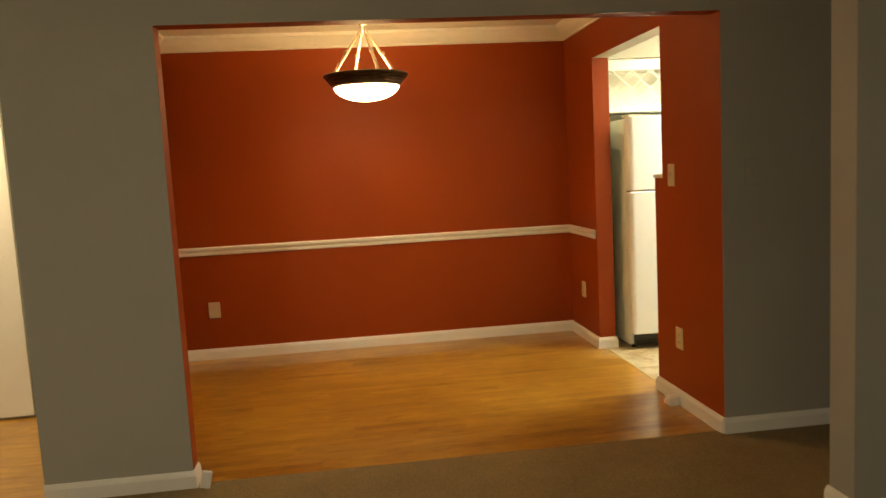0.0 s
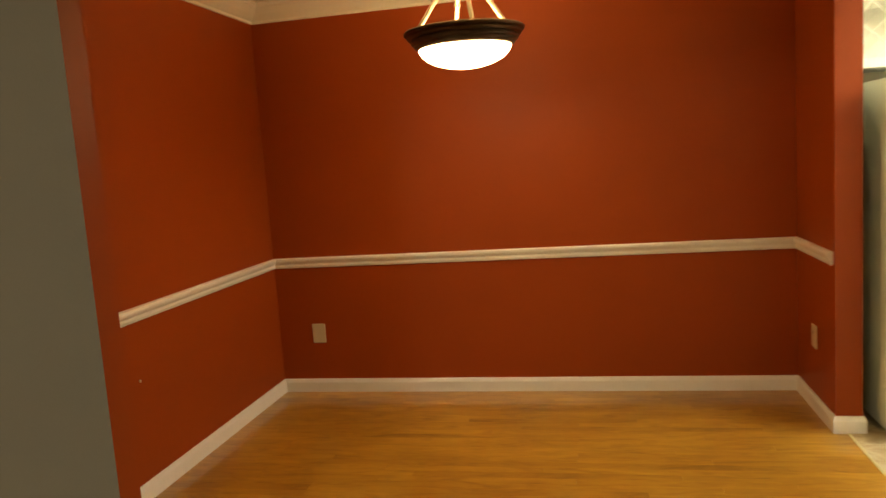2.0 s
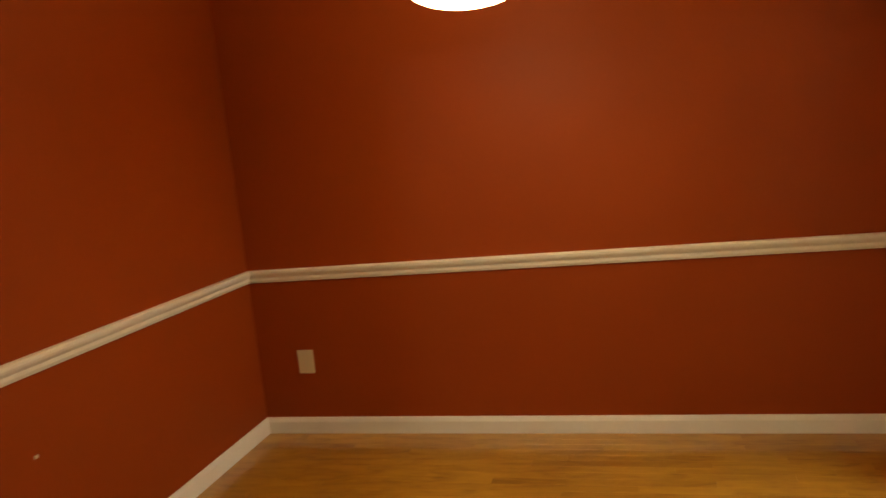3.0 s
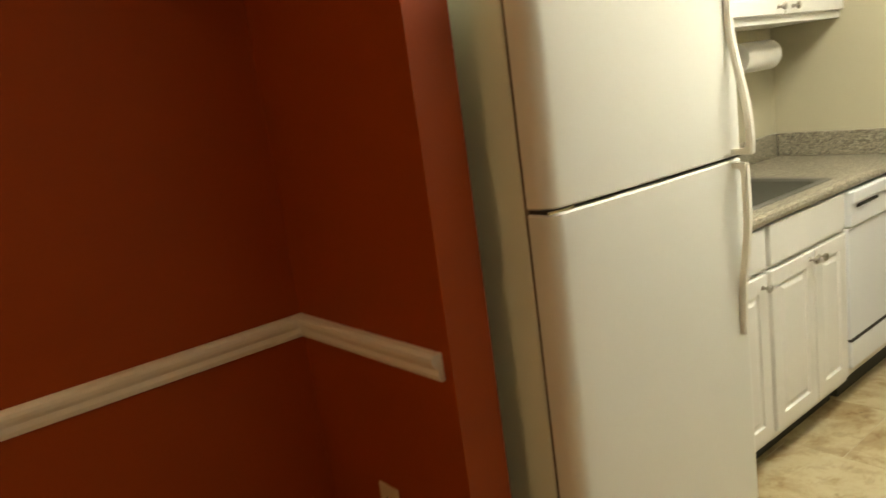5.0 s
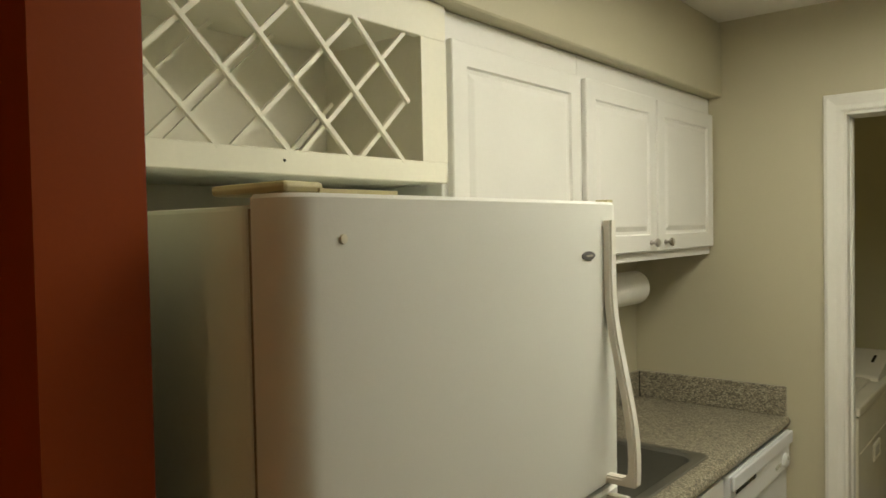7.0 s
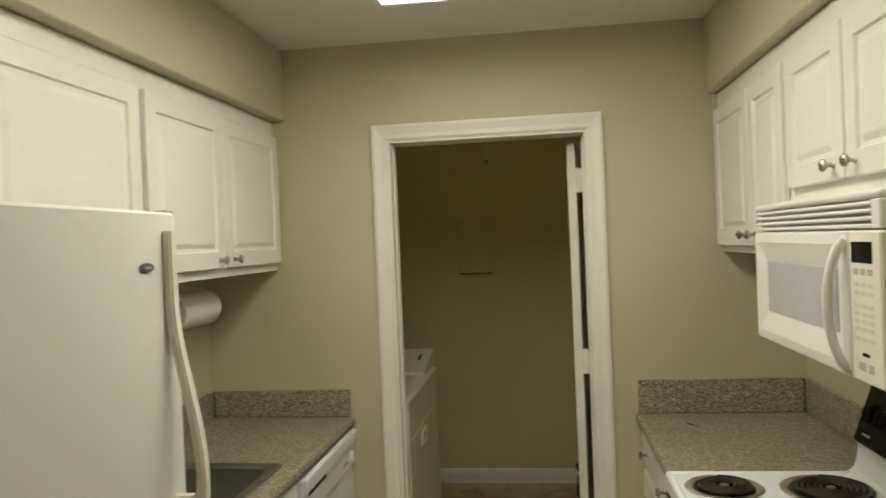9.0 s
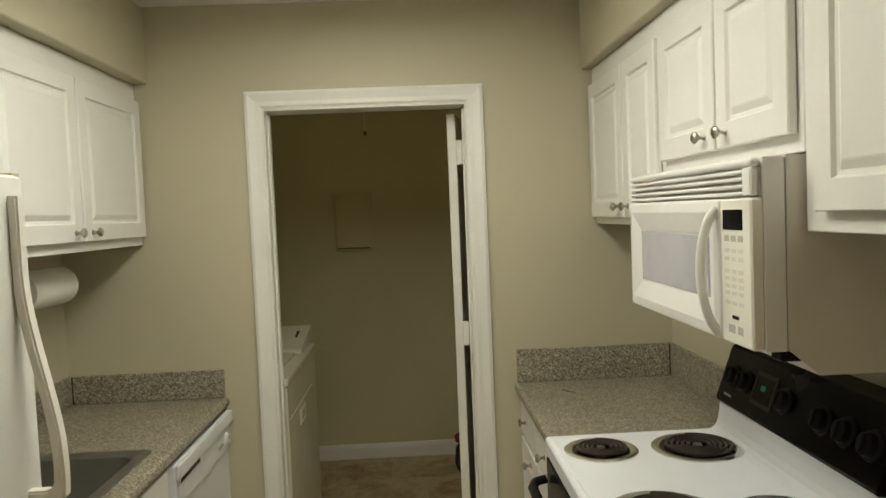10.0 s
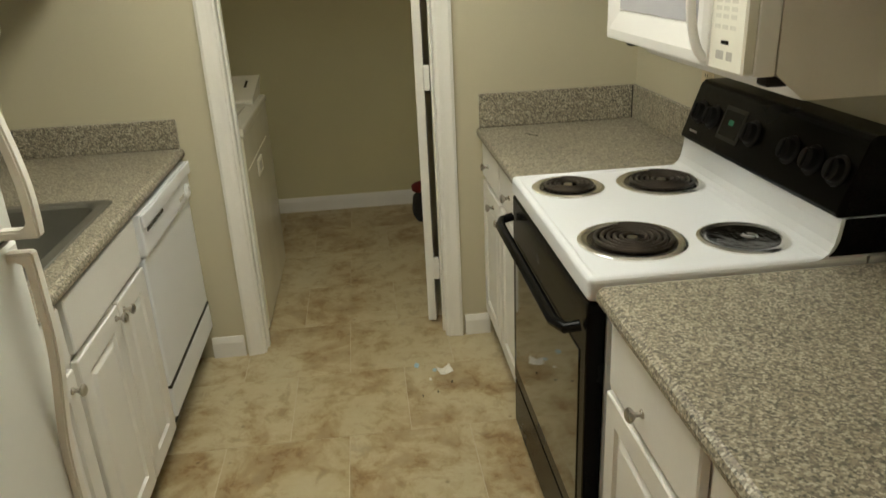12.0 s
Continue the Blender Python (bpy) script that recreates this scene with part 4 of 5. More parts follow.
def stove():
    x0, x1, yf, top = STX0, STX1, STF, 0.923
    s = thing("stove", ((x0 + x1) / 2, KS, 0), "white electric coil stove with black oven door", "stove")
    part("body", box(x0 + 0.006, KS + 0.03, 0.07, x1 - 0.006, yf - 0.045, 0.868), WHITE, s)
    cook = box(x0, KS + 0.055, 0.869, x1, yf, top, bevel=0.012, seg=3)
    cook.normal_update()
    face = max((f for f in cook.faces if f.normal.z > 0.9), key=lambda f: f.calc_area())
    for inset, depth in ((0.004, 0.0), (0.006, -0.005)):
        bmesh.ops.inset_region(cook, faces=[face], thickness=inset, depth=depth, use_even_offset=True)
    c = part("cooktop", cook, WHITE, s, "white enamel cooktop")
    zt = top - 0.005
    for bx, by, r, turns in ((3.262, 4.002, 0.083, 4), (2.830, 3.974, 0.105, 5), (3.243, 3.741, 0.105, 5), (2.792, 3.731, 0.083, 0)):
        ring = part("drip_pan", lathe([(r + 0.018, zt - 0.0005), (r + 0.0175, zt + 0.0035), (r + 0.013, zt + 0.0062), (r + 0.006, zt + 0.0066), (r - 0.003, zt + 0.0040), (r - 0.010, zt + 0.0006)], 40, (bx, by, 0)), CHROME, c, "chrome drip pan ring", smooth=True)
        part("pan_well", lathe([(0, zt + 0.0012), (r - 0.012, zt + 0.0012), (r - 0.005, zt + 0.0042)], 40, (bx, by, 0)), PANBLACK if turns else PANGLOSS, ring, smooth=True)
        if turns:
            pts = [(bx + q * math.cos(a), by + q * math.sin(a), zt + 0.010) for q, a in ((0.022 + (r - 0.034) * i / (turns * 24), 2 * math.pi * i / 24) for i in range(turns * 24 + 1))]
            part("coil", tube(pts, 0.0050, 8), COIL, ring, "dark spiral heating coil", smooth=True)
            part("coil_cap", lathe([(0, zt + 0.013), (0.012, zt + 0.012), (0.014, zt + 0.002)], 16, (bx, by, 0)), NICKEL, ring, smooth=True)
        else:
            part("burner_hole", lathe([(0, zt + 0.0018), (0.012, zt + 0.0018), (0.015, zt + 0.0034), (0.019, zt + 0.0016)], 20, (bx + 0.01, by - 0.02, 0)), CHROME, ring, smooth=True)
    # curved white riser behind the cooktop
    bm = bmesh.new()
    prof = [(KS + 0.006, 0.88), (KS + 0.054, 0.88), (KS + 0.054, 0.9175), (KS + 0.172, 0.9182), (KS + 0.157, 0.9225), (KS + 0.145, 0.932), (KS + 0.137, 0.950), (KS + 0.132, 0.980), (KS + 0.130, 1.005), (KS + 0.006, 1.005)]
    rows = [[bm.verts.new((x, y, z)) for y, z in prof] for x in (x0 + 0.002, x1 - 0.002)]
    for i in range(len(prof)):
        j = (i + 1) % len(prof)
        bm.faces.new((rows[0][i], rows[1][i], rows[1][j], rows[0][j]))
    bm.faces.new(rows[0])
    bm.faces.new(rows[1][::-1])
    bmesh.ops.recalc_face_normals(bm, faces=bm.faces[:])
    part("riser", bm, WHITE, s)
    side = [(KS + 0.006, 0.925), (KS + 0.146, 0.925), (KS + 0.134, 0.938), (KS + 0.126, 0.958), (KS + 0.121, 1.0045), (KS + 0.006, 1.0045)]
    for xa in (x0 - 0.0010, x1 - 0.0030):
        bm = bmesh.new()
        rows = [[bm.verts.new((x, y, z)) for y, z in side] for x in (xa, xa + 0.004)]
        for i in range(len(side)):
            j = (i + 1) % len(side)
            bm.faces.new((rows[0][i], rows[1][i], rows[1][j], rows[0][j]))
        bm.faces.new(rows[0])
        bm.faces.new(rows[1][::-1])
        bmesh.ops.recalc_face_normals(bm, faces=bm.faces[:])
        part("end_panel", bm, BLACK, s, "black end panel")
    bm = bmesh.new()
    prof = [(KS + 0.004, 1.0055), (KS + 0.139, 1.0055), (KS + 0.143, 1.015), (KS + 0.092, 1.160), (KS + 0.080, 1.171), (KS + 0.004, 1.171)]
    rows = [[bm.verts.new((x, y, z)) for y, z in prof] for x in (x0 + 0.004, x1 - 0.004)]
    for i in range(len(prof)):
        j = (i + 1) % len(prof)
        bm.faces.new((rows[0][i], rows[1][i], rows[1][j], rows[0][j]))
    bm.faces.new(rows[0])
    bm.faces.new(rows[1][::-1])
    bmesh.ops.recalc_face_normals(bm, faces=bm.faces[:])
    bmesh.ops.bevel(bm, geom=bm.edges[:], offset=0.003, segments=1, affect="EDGES")
    guard = part("backguard", bm, BLACK, s, "sloping black control panel")
    slope = Vector((0, 0.145, 0.051)).normalized()

    def on_guard(u, z):
        y = KS + 0.143 - 0.051 * (z - 1.015) / 0.145
        return Vector((u, y, z))
    for u in (x1 - 0.07, x1 - 0.145, x1 - 0.36, x1 - 0.53, x1 - 0.62, x1 - 0.71):
        base = on_guard(u, 1.090)
        dial = part("dial", lathe([(0, 0), (0.034, 0), (0.033, 0.004), (0.026, 0.006), (0.024, 0.020), (0, 0.022)], 24, base, slope), DIAL, guard, smooth=True)
        bar = box(-0.005, -0.020, 0.020, 0.005, 0.020, 0.028, bevel=0.002)
        m = Matrix.Translation(base) @ Vector((0, 0, 1)).rotation_difference(slope).to_matrix().to_4x4()
        bmesh.ops.transform(bar, matrix=m, verts=bar.verts[:])
        part("grip", bar, DIAL, dial)
    m0 = Vector((0, 0, 1)).rotation_difference(slope).to_matrix().to_4x4()
    for name, w, h, d, mat_, z in (("clock_frame", 0.055, 0.045, 0.003, DARKFILL, 1.090), ("clock_window", 0.045, 0.034, 0.0042, BLACK, 1.090), ("digits", 0.012, 0.007, 0.0050, GREENLED, 1.094)):
        bm = box(-w, -h, 0.0, w, h, d)
        bmesh.ops.transform(bm, matrix=Matrix.Translation(on_guard(x1 - 0.255, z)) @ m0, verts=bm.verts[:])
        part(name, bm, mat_, guard)
    bm = box(-0.022, -0.003, 0.0, 0.022, 0.003, 0.0012)
    bmesh.ops.transform(bm, matrix=Matrix.Translation(on_guard(x1 - 0.07, 1.036)) @ m0, verts=bm.verts[:])
    part("badge_mark", bm, KEYGREY, guard)
    door = part("oven_door", box(x0 + 0.006, yf - 0.044, 0.245, x1 - 0.006, yf - 0.002, 0.866, bevel=0.006, seg=2), BLACK, s, "black oven door")
    part("oven_glass", box(x0 + 0.05, yf - 0.0035, 0.30, x1 - 0.05, yf + 0.0005, 0.735, bevel=0.0015), OVENGLASS, door, "dark reflective oven window")
    grip = [(x0 + 0.03, yf + 0.004, 0.806), (x0 + 0.035, yf + 0.036, 0.800), (x0 + 0.075, yf + 0.050, 0.798), (x1 - 0.075, yf + 0.050, 0.798), (x1 - 0.035, yf + 0.036, 0.800), (x1 - 0.03, yf + 0.004, 0.806)]
    part("handle", tube(grip, 0.0145, 12, 0.85, (0, 0, 1)), BLACK, door, "black oven door handle", smooth=True)
    part("drawer", box(x0 + 0.006, yf - 0.044, 0.075, x1 - 0.006, yf - 0.004, 0.238, bevel=0.005), BLACK, s)
    part("kick", box(x0 + 0.02, KS + 0.1, 0.0, x1 - 0.02, yf - 0.09, 0.0695), DARKFILL, s)


stove()


def microwave():
    x0, x1, yb, yf, z0, z1 = 2.610, 3.364, KS + 0.004, 3.868, 1.305, 1.668
    m = thing("microwave", ((x0 + x1) / 2, KS, z0), "white over-range microwave under the cabinet", "microwave")
    bm = bmesh.new()
    prof = [(yb, z0 - 0.047), (yf - 0.122, z0 - 0.047), (yf - 0.0635, z0 + 0.003), (yf - 0.0635, z1), (yb, z1)]
    rows = [[bm.verts.new((x, y, z)) for y, z in prof] for x in (x0 + 0.0005, x1 - 0.0005)]
    for i in range(len(prof)):
        j = (i + 1) % len(prof)
        bm.faces.new((rows[0][i], rows[1][i], rows[1][j], rows[0][j]))
    bm.faces.new(rows[0])
    bm.faces.new(rows[1][::-1])
    bmesh.ops.recalc_face_normals(bm, faces=bm.faces[:])
    part("case", bm, MWAVE_SHADED, m, "white steel case in a shaded grey tone")
    part("case_seam", box(x0 + 0.0025, yf - 0.0634, z0 + 0.006, x1 - 0.0025, yf - 0.0612, z1 - 0.004), KEYGREY, m)
    part("front_frame", box(x0, yf - 0.061, z0, x1, yf - 0.020, z1 - 0.001, bevel=0.002), MWAVE, m)
    part("underside", box(x0 + 0.05, yb + 0.03, z0 - 0.053, x1 - 0.05, yf - 0.135, z0 - 0.0475, bevel=0.002), MWAVE_SHADED, m, "grey vented underside")
    for xa in (x0 + 0.004, x1 - 0.044):
        part("bracket", box(xa, yf - 0.092, z0 - 0.020, xa + 0.040, yf - 0.050, z0 - 0.0015, bevel=0.003), DIAL, m, "small dark bracket under the case")
    gz0 = 1.595
    vent = part("vent_grille", box(x0 + 0.002, yf - 0.0195, 1.649, x1 - 0.002, yf + 0.004, z1 - 0.002, bevel=0.009, seg=3), MWAVE, m)
    part("vent_back", box(x0 + 0.006, yf - 0.0198, gz0, x1 - 0.006, yf - 0.012, 1.648), KEYGREY, vent)
    for i in range(4):
        z = gz0 + 0.001 + i * 0.0137
        part("louvre", box(x0 + 0.04, yf - 0.0119, z, x1 - 0.002, yf + 0.002, z + 0.0078, bevel=0.0025), MWAVE, vent)
    part("vent_end", box(x0 + 0.002, yf - 0.0119, gz0, x0 + 0.039, yf + 0.002, 1.6485, bevel=0.003), MWAVE, vent)
    dx0 = 2.748
    bm = box(dx0, yf - 0.0195, z0 + 0.003, x1 - 0.002, yf + 0.006, gz0 - 0.003, bevel=0.006, seg=2)
    bm.normal_update()
    face = max((f for f in bm.faces if f.normal.y > 0.9), key=lambda f: f.calc_area())
    for inset, depth in ((0.020, 0.002), (0.045, -0.012), (0.006, -0.003)):
        bmesh.ops.inset_region(bm, faces=[face], thickness=inset, depth=depth, use_even_offset=True)
    door = part("door", bm, MWAVE, m)
    part("window", box(dx0 + 0.08, yf - 0.0065, z0 + 0.080, x1 - 0.080, yf - 0.003, gz0 - 0.080), WINDOW, door, "milky grey door window")
    pts = [(dx0 + 0.010, yf + 0.006 + 0.036 * math.sin(math.pi * u) ** 0.6, 1.322 + 0.252 * u) for u in (i / 14 for i in range(15))]
    part("handle", tube(pts, 0.0100, 12, 0.8, (1, 0, 0)), MWAVE, door, "bowed white handle", smooth=True)
    panel = part("control_panel", box(x0 + 0.0006, yf - 0.0215, z0 + 0.003, dx0 - 0.003, yf + 0.004, gz0 - 0.003, bevel=0.004), KEYPAD, m, "cream keypad panel")
    y0, y1 = yf + 0.0036, yf + 0.0044
    w0, w1 = x0 + 0.022, dx0 - 0.018
    part("display", box(w0 + 0.012, y0, 1.532, w1, y1 + 0.001, 1.571), BLACK, panel, "black display window")
    for row, (z, h, mat_) in enumerate(((1.509, 0.012, KEYGREY), (1.487, 0.008, PALEKEY), (1.471, 0.008, PALEKEY), (1.447, 0.008, PALEKEY), (1.432, 0.008, PALEKEY), (1.418, 0.008, PALEKEY), (1.404, 0.008, PALEKEY), (1.385, 0.008, PALEKEY))):
        for i in range(3):
            xa = w0 + 0.012 + i * 0.030
            part("key", box(xa, y0, z, xa + 0.022, y1, z + h), mat_, panel)
    part("key", box(w0 + 0.052, y0, 1.33, w0 + 0.082, y1, 1.346), KEYGREY, panel)
    part("key", box(w0 + 0.018, y0, 1.33, w0 + 0.040, y1, 1.346), KEYGREY, panel)
    part("brand_mark", box(w0 + 0.035, y0, 1.358, w0 + 0.065, y1, 1.365), BLACK, panel)


microwave()


def towel_roll():
    x0, x1, y, z = 3.58, 3.868, 5.712, 1.395
    t = thing("paper_towel_roll", ((x0 + x1) / 2, y, z), "white paper towel roll hung under the cabinet", "paper towel")
    part("roll", lathe([(0.020, 0.006), (0.060, 0.006), (0.063, 0.012), (0.063, x1 - x0 - 0.012), (0.060, x1 - x0 - 0.006), (0.020, x1 - x0 - 0.006), (0.020, 0.006)], 40, (x0, y, z), (1, 0, 0)), PAPER, t, smooth=True)
    part("holder_rod", tube([(x0 - 0.012, y, z), (x1 + 0.012, y, z)], 0.012, 12), WHITE, t)
    part("bracket", box(x0 - 0.016, y - 0.010, z - 0.018, x0 - 0.012, y + 0.010, 1.5115, bevel=0.003), WHITE, t)


towel_roll()

# kitchen ceiling light
light = thing("ceiling_light", (2.95, 4.65, HK), "lit white box ceiling light in the kitchen", "ceiling light")
part("housing", boxes([(2.33, 4.34, HK - 0.055, 3.57, 4.365, HK - 0.001), (2.33, 4.925, HK - 0.055, 3.57, 4.95, HK - 0.001), (2.33, 4.365, HK - 0.055, 2.355, 4.925, HK - 0.001), (3.545, 4.365, HK - 0.055, 3.57, 4.925, HK - 0.001)], bevel=0.003), WHITE, light)
part("diffuser", box(2.356, 4.366, HK - 0.052, 3.544, 4.924, HK - 0.040), DIFFUSER, light, "glowing acrylic diffuser")
# unseen fixtures added in the rooms around, to light grey walls and hall door
for name, x, y, mat_, label in (("ceiling_light", -1.5, -0.9, LIVING_FILL, "unseen round ceiling light added for the living room"), ("ceiling_light", -2.6, 4.1, HALL_FILL, "unseen round ceiling light added for the hallway")):
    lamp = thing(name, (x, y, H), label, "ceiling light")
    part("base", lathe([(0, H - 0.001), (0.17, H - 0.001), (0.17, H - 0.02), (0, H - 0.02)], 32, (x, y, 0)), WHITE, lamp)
    part("dome", lathe([(0.16, H - 0.0205), (0.15, H - 0.05), (0.11, H - 0.08), (0.05, H - 0.095), (0, H - 0.098)], 32, (x, y, 0)), mat_, lamp, "unseen glowing dome added as fill", smooth=True)


# ---- laundry ----
def washer():
    x0, x1, y0, y1, top = 4.350, 5.195, 5.048, 5.79, 0.925
    w = thing("washing_machine", ((x0 + x1) / 2, (y0 + y1) / 2, 0), "white washing machine in the dark laundry", "washing machine")
    part("cabinet", box(x0, y0, 0.02, x1, y1, top - 0.036, bevel=0.008, seg=2), WASHER, w)
    part("top", box(x0 - 0.006, y0 - 0.006, top - 0.034, x1, y1, top, bevel=0.008, seg=2), WASHER, w)
    part("lid", box(x0 + 0.06, y0 + 0.05, top + 0.0005, 4.90, y1 - 0.05, top + 0.010, bevel=0.004), WASHER, w)
    bm = bmesh.new()
    prof = [(4.905, top + 0.001), (4.905, top + 0.016), (4.920, top + 0.023), (5.260, top + 0.088), (5.275, top + 0.088), (5.285, top + 0.080), (5.190, top + 0.001)]
    rows = [[bm.verts.new((x, y, z)) for x, z in prof] for y in (y0 + 0.022, y1 - 0.022)]
    for i in range(len(prof)):
        j = (i + 1) % len(prof)
        bm.faces.new((rows[0][i], rows[1][i], rows[1][j], rows[0][j]))
    bm.faces.new(rows[0])
    bm.faces.new(rows[1][::-1])
    bmesh.ops.recalc_face_normals(bm, faces=bm.faces[:])
    console = part("console", bm, WASHER, w)
    bm = box(-0.045, -0.006, -0.001, 0.045, 0.006, 0.002)
    bmesh.ops.transform(bm, matrix=Matrix.Translation((5.130, y0 + 0.075, top + 0.0637)) @ Matrix.Rotation(-0.189, 4, "Y"), verts=bm.verts[:])
    part("console_mark", bm, BLACK, console, "dark console slot")
    # Paler strip paints the highlight that runs along the panel seam.
    part("seam_highlight", box(x0 + 0.03, y0 - 0.0015, 0.741, x1 - 0.15, y0 + 0.004, 0.746), CREAM, w)
    latch = part("latch_plate", box(4.640, y0 - 0.006, 0.645, 4.780, y0 + 0.002, 0.718, bevel=0.003), CREAM, w)
    part("latch_recess", box(4.668, y0 - 0.0070, 0.662, 4.752, y0 - 0.0058, 0.702), KEYGREY, latch)
    for x in (x0 + 0.06, x1 - 0.06):
        for y in (y0 + 0.06, y1 - 0.06):
            part("foot", lathe([(0, 0), (0.02, 0), (0.02, 0.021), (0, 0.021)], 12, (x, y, 0)), BLACK, w)


washer()

breaker = thing("breaker_panel", (LE, 4.88, 1.39), "beige painted electrical panel door on the laundry wall", "electrical panel")
part("frame", box(LE - 0.012, 4.762, 1.365, LE - 0.0005, 5.005, 1.735, bevel=0.003), BEIGE_LIFTED, breaker)
part("cover", box(LE - 0.030, 4.776, 1.388, LE - 0.0125, 4.991, 1.720, bevel=0.002), BEIGE_LIFTED, breaker)
# Dark strip that draws the shadow line below the cover.
part("cover_shadow", box(LE - 0.026, 4.780, 1.382, LE - 0.0128, 4.987, 1.3875), DARKFILL, breaker, "dark strip for the shadow under the cover")

# Pull cord, with an unseen lit bulb added to brighten the laundry's upper walls.
cord = thing("laundry_cord_and_fill", (5.0, 4.715, H), "laundry pull cord with an unseen added bulb above", "lamp")
part("lampholder", lathe([(0, H - 0.001), (0.055, H - 0.001), (0.052, H - 0.02), (0.028, H - 0.045), (0.022, H - 0.05), (0, H - 0.05)], 24, (5.0, 4.70, 0)), WHITE, cord, smooth=True)
part("bulb", lathe([(0.014, H - 0.0505), (0.018, H - 0.065), (0.030, H - 0.09), (0.031, H - 0.105), (0.022, H - 0.124), (0, H - 0.13)], 20, (5.0, 4.70, 0)), LAUNDRY_FILL, cord, "unseen dim bulb added as fill", smooth=True)
part("cord", tube([(5.0, 4.715, H - 0.001), (5.0, 4.715, 2.01)], 0.0018, 6), PAPER, cord)
part("bead", lathe([(0, 1.985), (0.007, 1.99), (0.009, 2.00), (0.005, 2.012), (0, 2.014)], 12, (5.0, 4.715, 0)), NICKEL, cord, smooth=True)


def bag():
    b = thing("tote_bag", (5.70, 4.25, 0), "dark cloth bag with a red top on the laundry floor", "bag")
    for name, z0, z1, mat_, seed in (("cloth", 0.0, 0.19, DARKCLOTH, 3.0), ("top", 0.188, 0.25, REDCLOTH, 7.0)):
        bm = bmesh.new()
        bmesh.ops.create_icosphere(bm, subdivisions=3, radius=1)
        for v in bm.verts:
            n = noise.noise(v.co * 1.7 + Vector((seed, 0, 0)))
            k = 1 + 0.18 * n
            v.co = Vector((5.70 + 0.07 * k * v.co.x, 4.235 + 0.07 * k * v.co.y, z0 + (z1 - z0) * (0.5 + 0.5 * max(-1, min(1, v.co.z * 1.15)))))
        part(name, bm, mat_, b, smooth=True)


bag()

# paper scraps on the kitchen floor
rng = random.Random(4)
bm = bmesh.new()
sheet = [[bm.verts.new((3.864 + 0.021 * u + 0.010 * v, 4.318 - 0.027 * v + 0.006 * u, 0.0040 + 0.010 * abs(v) ** 1.5 + 0.006 * max(0.0, u) + 0.002 * math.sin(5 * u + 3 * v))) for u in (-1, -0.5, 0, 0.45, 1)] for v in (-1, -0.4, 0, 0.5, 1)]
for a, b in zip(sheet, sheet[1:]):
    for i in range(4):
        bm.faces.new((a[i], a[i + 1], b[i + 1], b[i]))
geo = bmesh.ops.extrude_face_region(bm, geom=bm.faces[:])
bmesh.ops.translate(bm, vec=(0, 0, 0.0008), verts=[v for v in geo["geom"] if isinstance(v, bmesh.types.BMVert)])
bmesh.ops.recalc_face_normals(bm, faces=bm.faces[:])
solid("paper_scrap", bm, PAPER, "crumpled white paper scrap on the tiles", "litter", group="litter on the kitchen floor")
for x, y, w, mat_, label in ((3.880, 4.358, 0.017, PALEBLUE, "small pale blue scrap on the tiles"), (3.926, 4.426, 0.022, PALEBLUE, "small pale blue scrap on the tiles"), (3.815, 4.38, 0.012, PAPER, "tiny white scrap on the tiles"), (3.78, 4.30, 0.008, DARKCLOTH, "dark crumb on the tiles"), (3.72, 4.36, 0.008, DARKCLOTH, "dark crumb on the tiles"), (3.70, 4.42, 0.007, DARKCLOTH, "dark crumb on the tiles")):
    bm = bmesh.new()
    n = 7
    rim = [bm.verts.new((x + w * rng.uniform(0.6, 1.0) * math.cos(2 * math.pi * i / n), y + w * 0.6 * rng.uniform(0.6, 1.0) * math.sin(2 * math.pi * i / n), 0.0062 + rng.uniform(0, 0.006))) for i in range(n)]
    f = bm.faces.new(rim)
    geo = bmesh.ops.extrude_face_region(bm, geom=[f])
    bmesh.ops.translate(bm, vec=(0, 0, -0.002), verts=[v for v in geo["geom"] if isinstance(v, bmesh.types.BMVert)])
    bmesh.ops.recalc_face_normals(bm, faces=bm.faces[:])
    solid("paper_scrap" if mat_ != DARKCLOTH else "crumb", bm, mat_, label, "litter", group="litter on the kitchen floor")

twig = [(3.950 + 0.010 * i, 3.925 + 0.008 * i + 0.004 * math.sin(i * 0.9), 0.9078) for i in range(6)]
solid("hair_strand", tube(twig, 0.0012, 5), DARKCLOTH, "short dark strand lying on the corner counter", "litter")

# ---- floors, piece by piece ----
sub = structure("floor_dining", box(XW - 0.002, 3.490, -0.05, XE + 0.05, YN, -0.006), SUBFLOOR, "varnished oak strip floor in the dining room", "floor")
structure("floor_living", box(WEST, SOUTH, -0.05, EAST, 3.486, 0.006, bevel=0.004), CARPET, "brown cut-pile carpet in the living room", "carpet")
hall = structure("floor_hall", box(WEST, 3.490, -0.05, XW - 0.06, 4.80, -0.006), SUBFLOOR, "oak strip floor in the hallway", "floor")
kitchen_floor = structure("floor_kitchen", box(XE + 0.055, KS, -0.05, LE, KN, 0.0012), GROUT, "tan stone-look tile floor in kitchen and laundry", "floor")
structure("threshold", box(XE + 0.048, JS_LOW, -0.004, XE + 0.060, JN, 0.004, bevel=0.002), AGED, "thin metal strip between oak and tile", "threshold")

PLANKS = {}


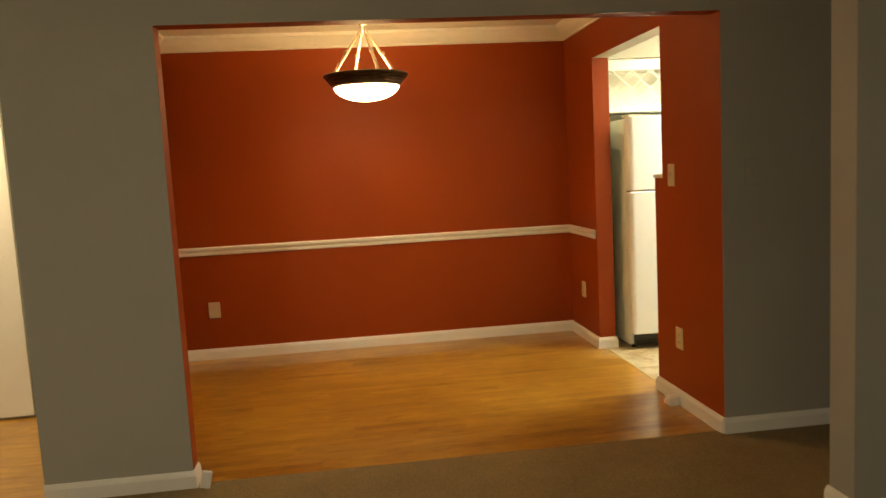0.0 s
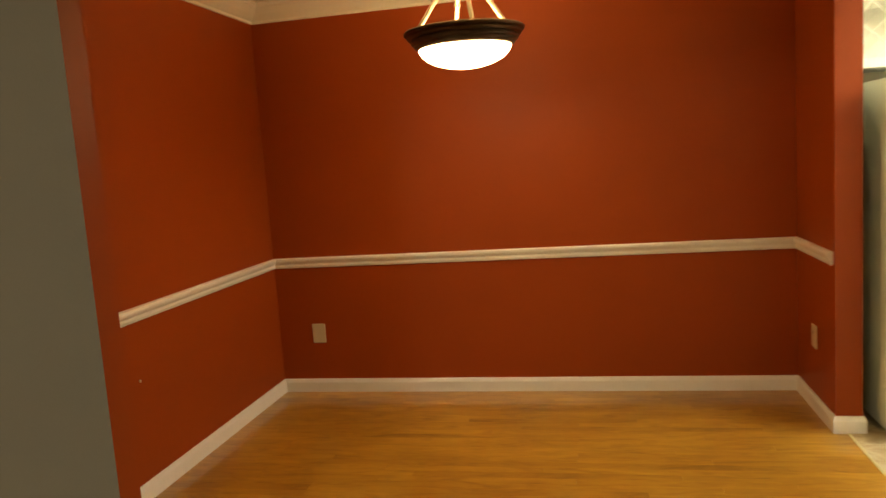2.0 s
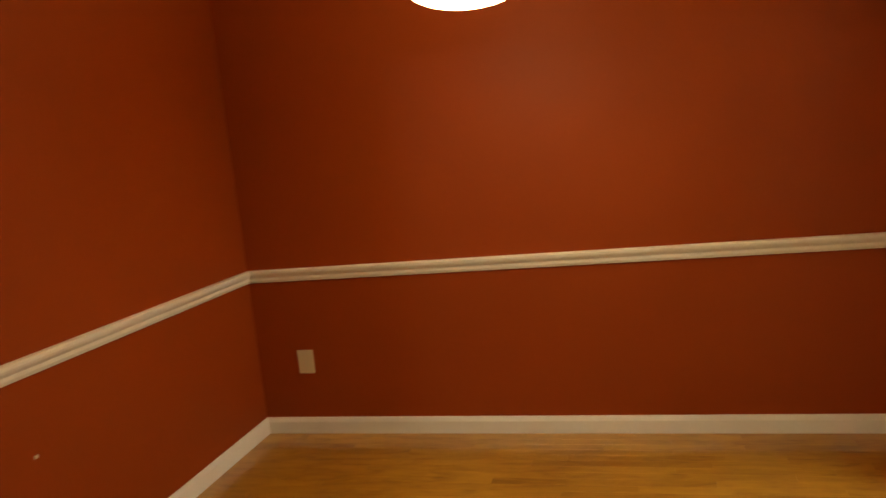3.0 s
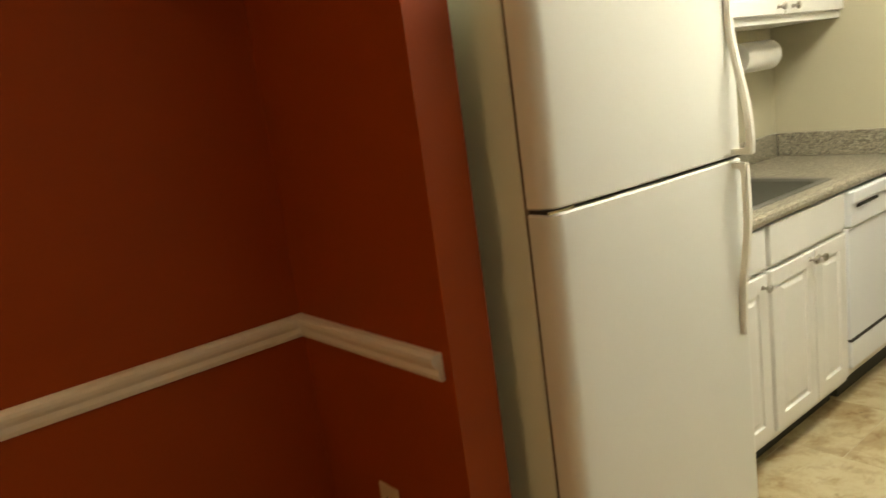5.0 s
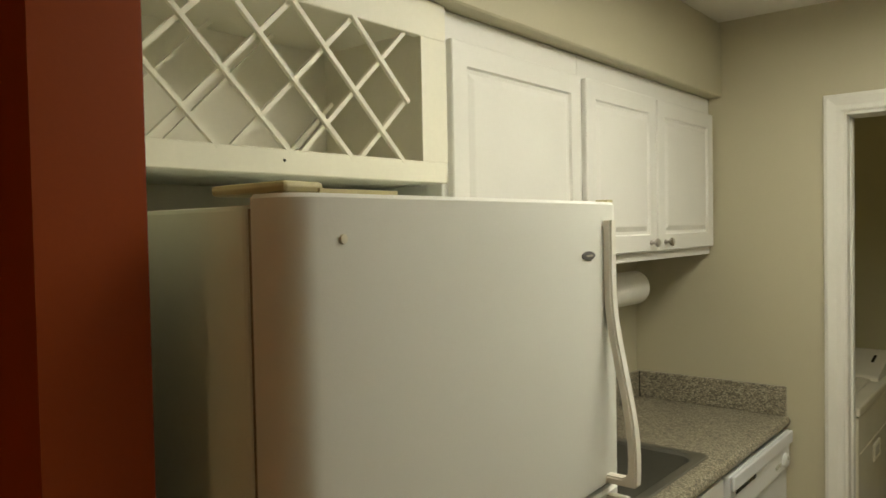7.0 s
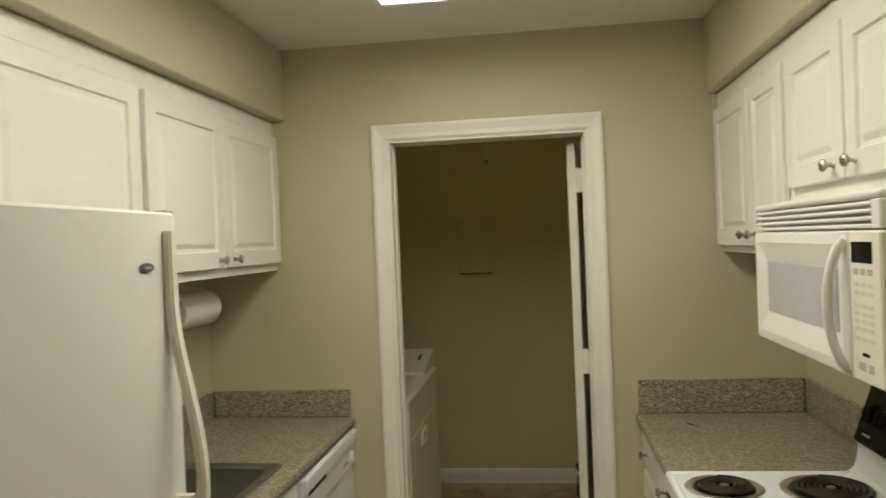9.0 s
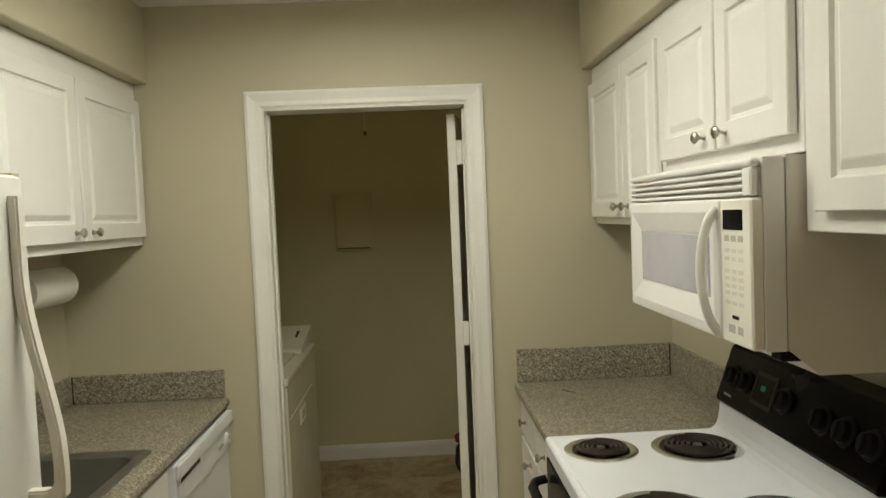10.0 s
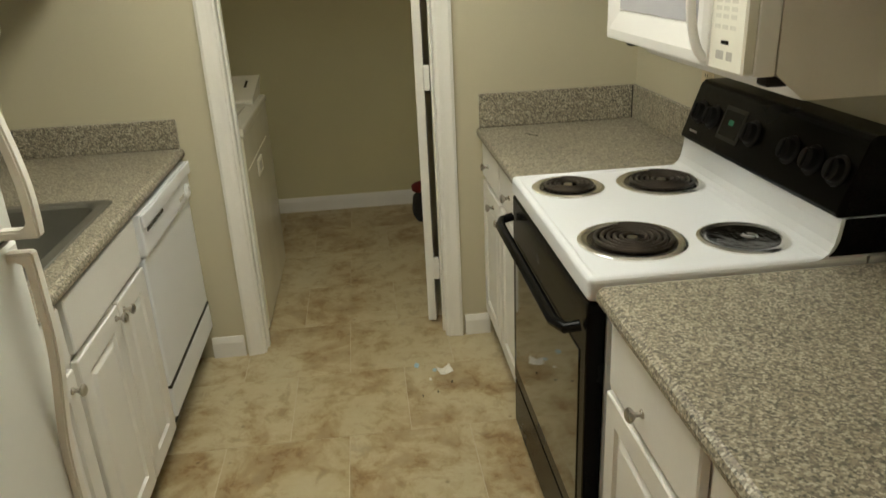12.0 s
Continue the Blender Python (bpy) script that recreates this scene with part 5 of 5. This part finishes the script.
def piece_mesh(name, lx, ly, material, depth, cut):
    key = (name, round(lx, 3), round(ly, 3))
    if key not in PLANKS:
        bm = bmesh.new()
        lo = [bm.verts.new((sx * lx / 2, sy * ly / 2, -depth)) for sx, sy in ((-1, -1), (1, -1), (1, 1), (-1, 1))]
        mid = [bm.verts.new((sx * lx / 2, sy * ly / 2, -cut)) for sx, sy in ((-1, -1), (1, -1), (1, 1), (-1, 1))]
        hi = [bm.verts.new((sx * (lx / 2 - cut), sy * (ly / 2 - cut), 0)) for sx, sy in ((-1, -1), (1, -1), (1, 1), (-1, 1))]
        for a, b in ((lo, mid), (mid, hi)):
            for i in range(4):
                bm.faces.new((a[i], a[(i + 1) % 4], b[(i + 1) % 4], b[i]))
        bm.faces.new(hi)
        me = bpy.data.meshes.new(name)
        bm.to_mesh(me)
        bm.free()
        me.materials.append(material)
        PLANKS[key] = me
    return PLANKS[key]


def lay(name, parent, x0, x1, y0, y1, lx, ly, material, depth, z, cut, joint):
    ob = new(name, piece_mesh(name, lx - joint, ly - joint, material, depth, cut))
    ob.parent = parent
    ob.location = ((x0 + x1) / 2, (y0 + y1) / 2, z)
    return ob


rng = random.Random(11)
for floor, x0, x1, y0, y1, lengths in ((sub, XW, XE + 0.048, 3.490, YN, (0.6, 0.75, 0.9, 1.2)), (hall, WEST, XW - 0.06, 3.490, 4.80, (0.9, 1.2))):
    y, w = y0, 0.0572
    while y < y1 - 0.012:
        wy = min(w, y1 - y)
        x = x0
        first = rng.choice((0.25, 0.4, 0.55, 0.7))
        while x < x1 - 0.02:
            lx = first or rng.choice(lengths)
            first = 0
            if x1 - (x + lx) < 0.22:
                lx = x1 - x
            lay("plank", floor, x, x + lx, y, y + wy, lx, wy, OAK, 0.006, 0.0, 0.0003, 0.0004)
            x += lx
        y += wy

ty = tx = 0.43
rows_from = 3.505 - 0.43 * 5
r = 0
while rows_from + r * tx < LE:
    xa, xb = max(rows_from + r * tx, XE + 0.060), min(rows_from + (r + 1) * tx, LE)
    y = 4.692 - 0.215 * (r % 2) - 0.42 * 4
    while y < KN:
        ya, yb = max(y, KS), min(y + 0.42, KN)
        if xb - xa > 0.03 and yb - ya > 0.03:
            lay("tile", kitchen_floor, xa, xb, ya, yb, xb - xa, yb - ya, TILE, 0.0045, 0.0025, 0.0006, 0.0026)
        y += 0.42
    r += 1
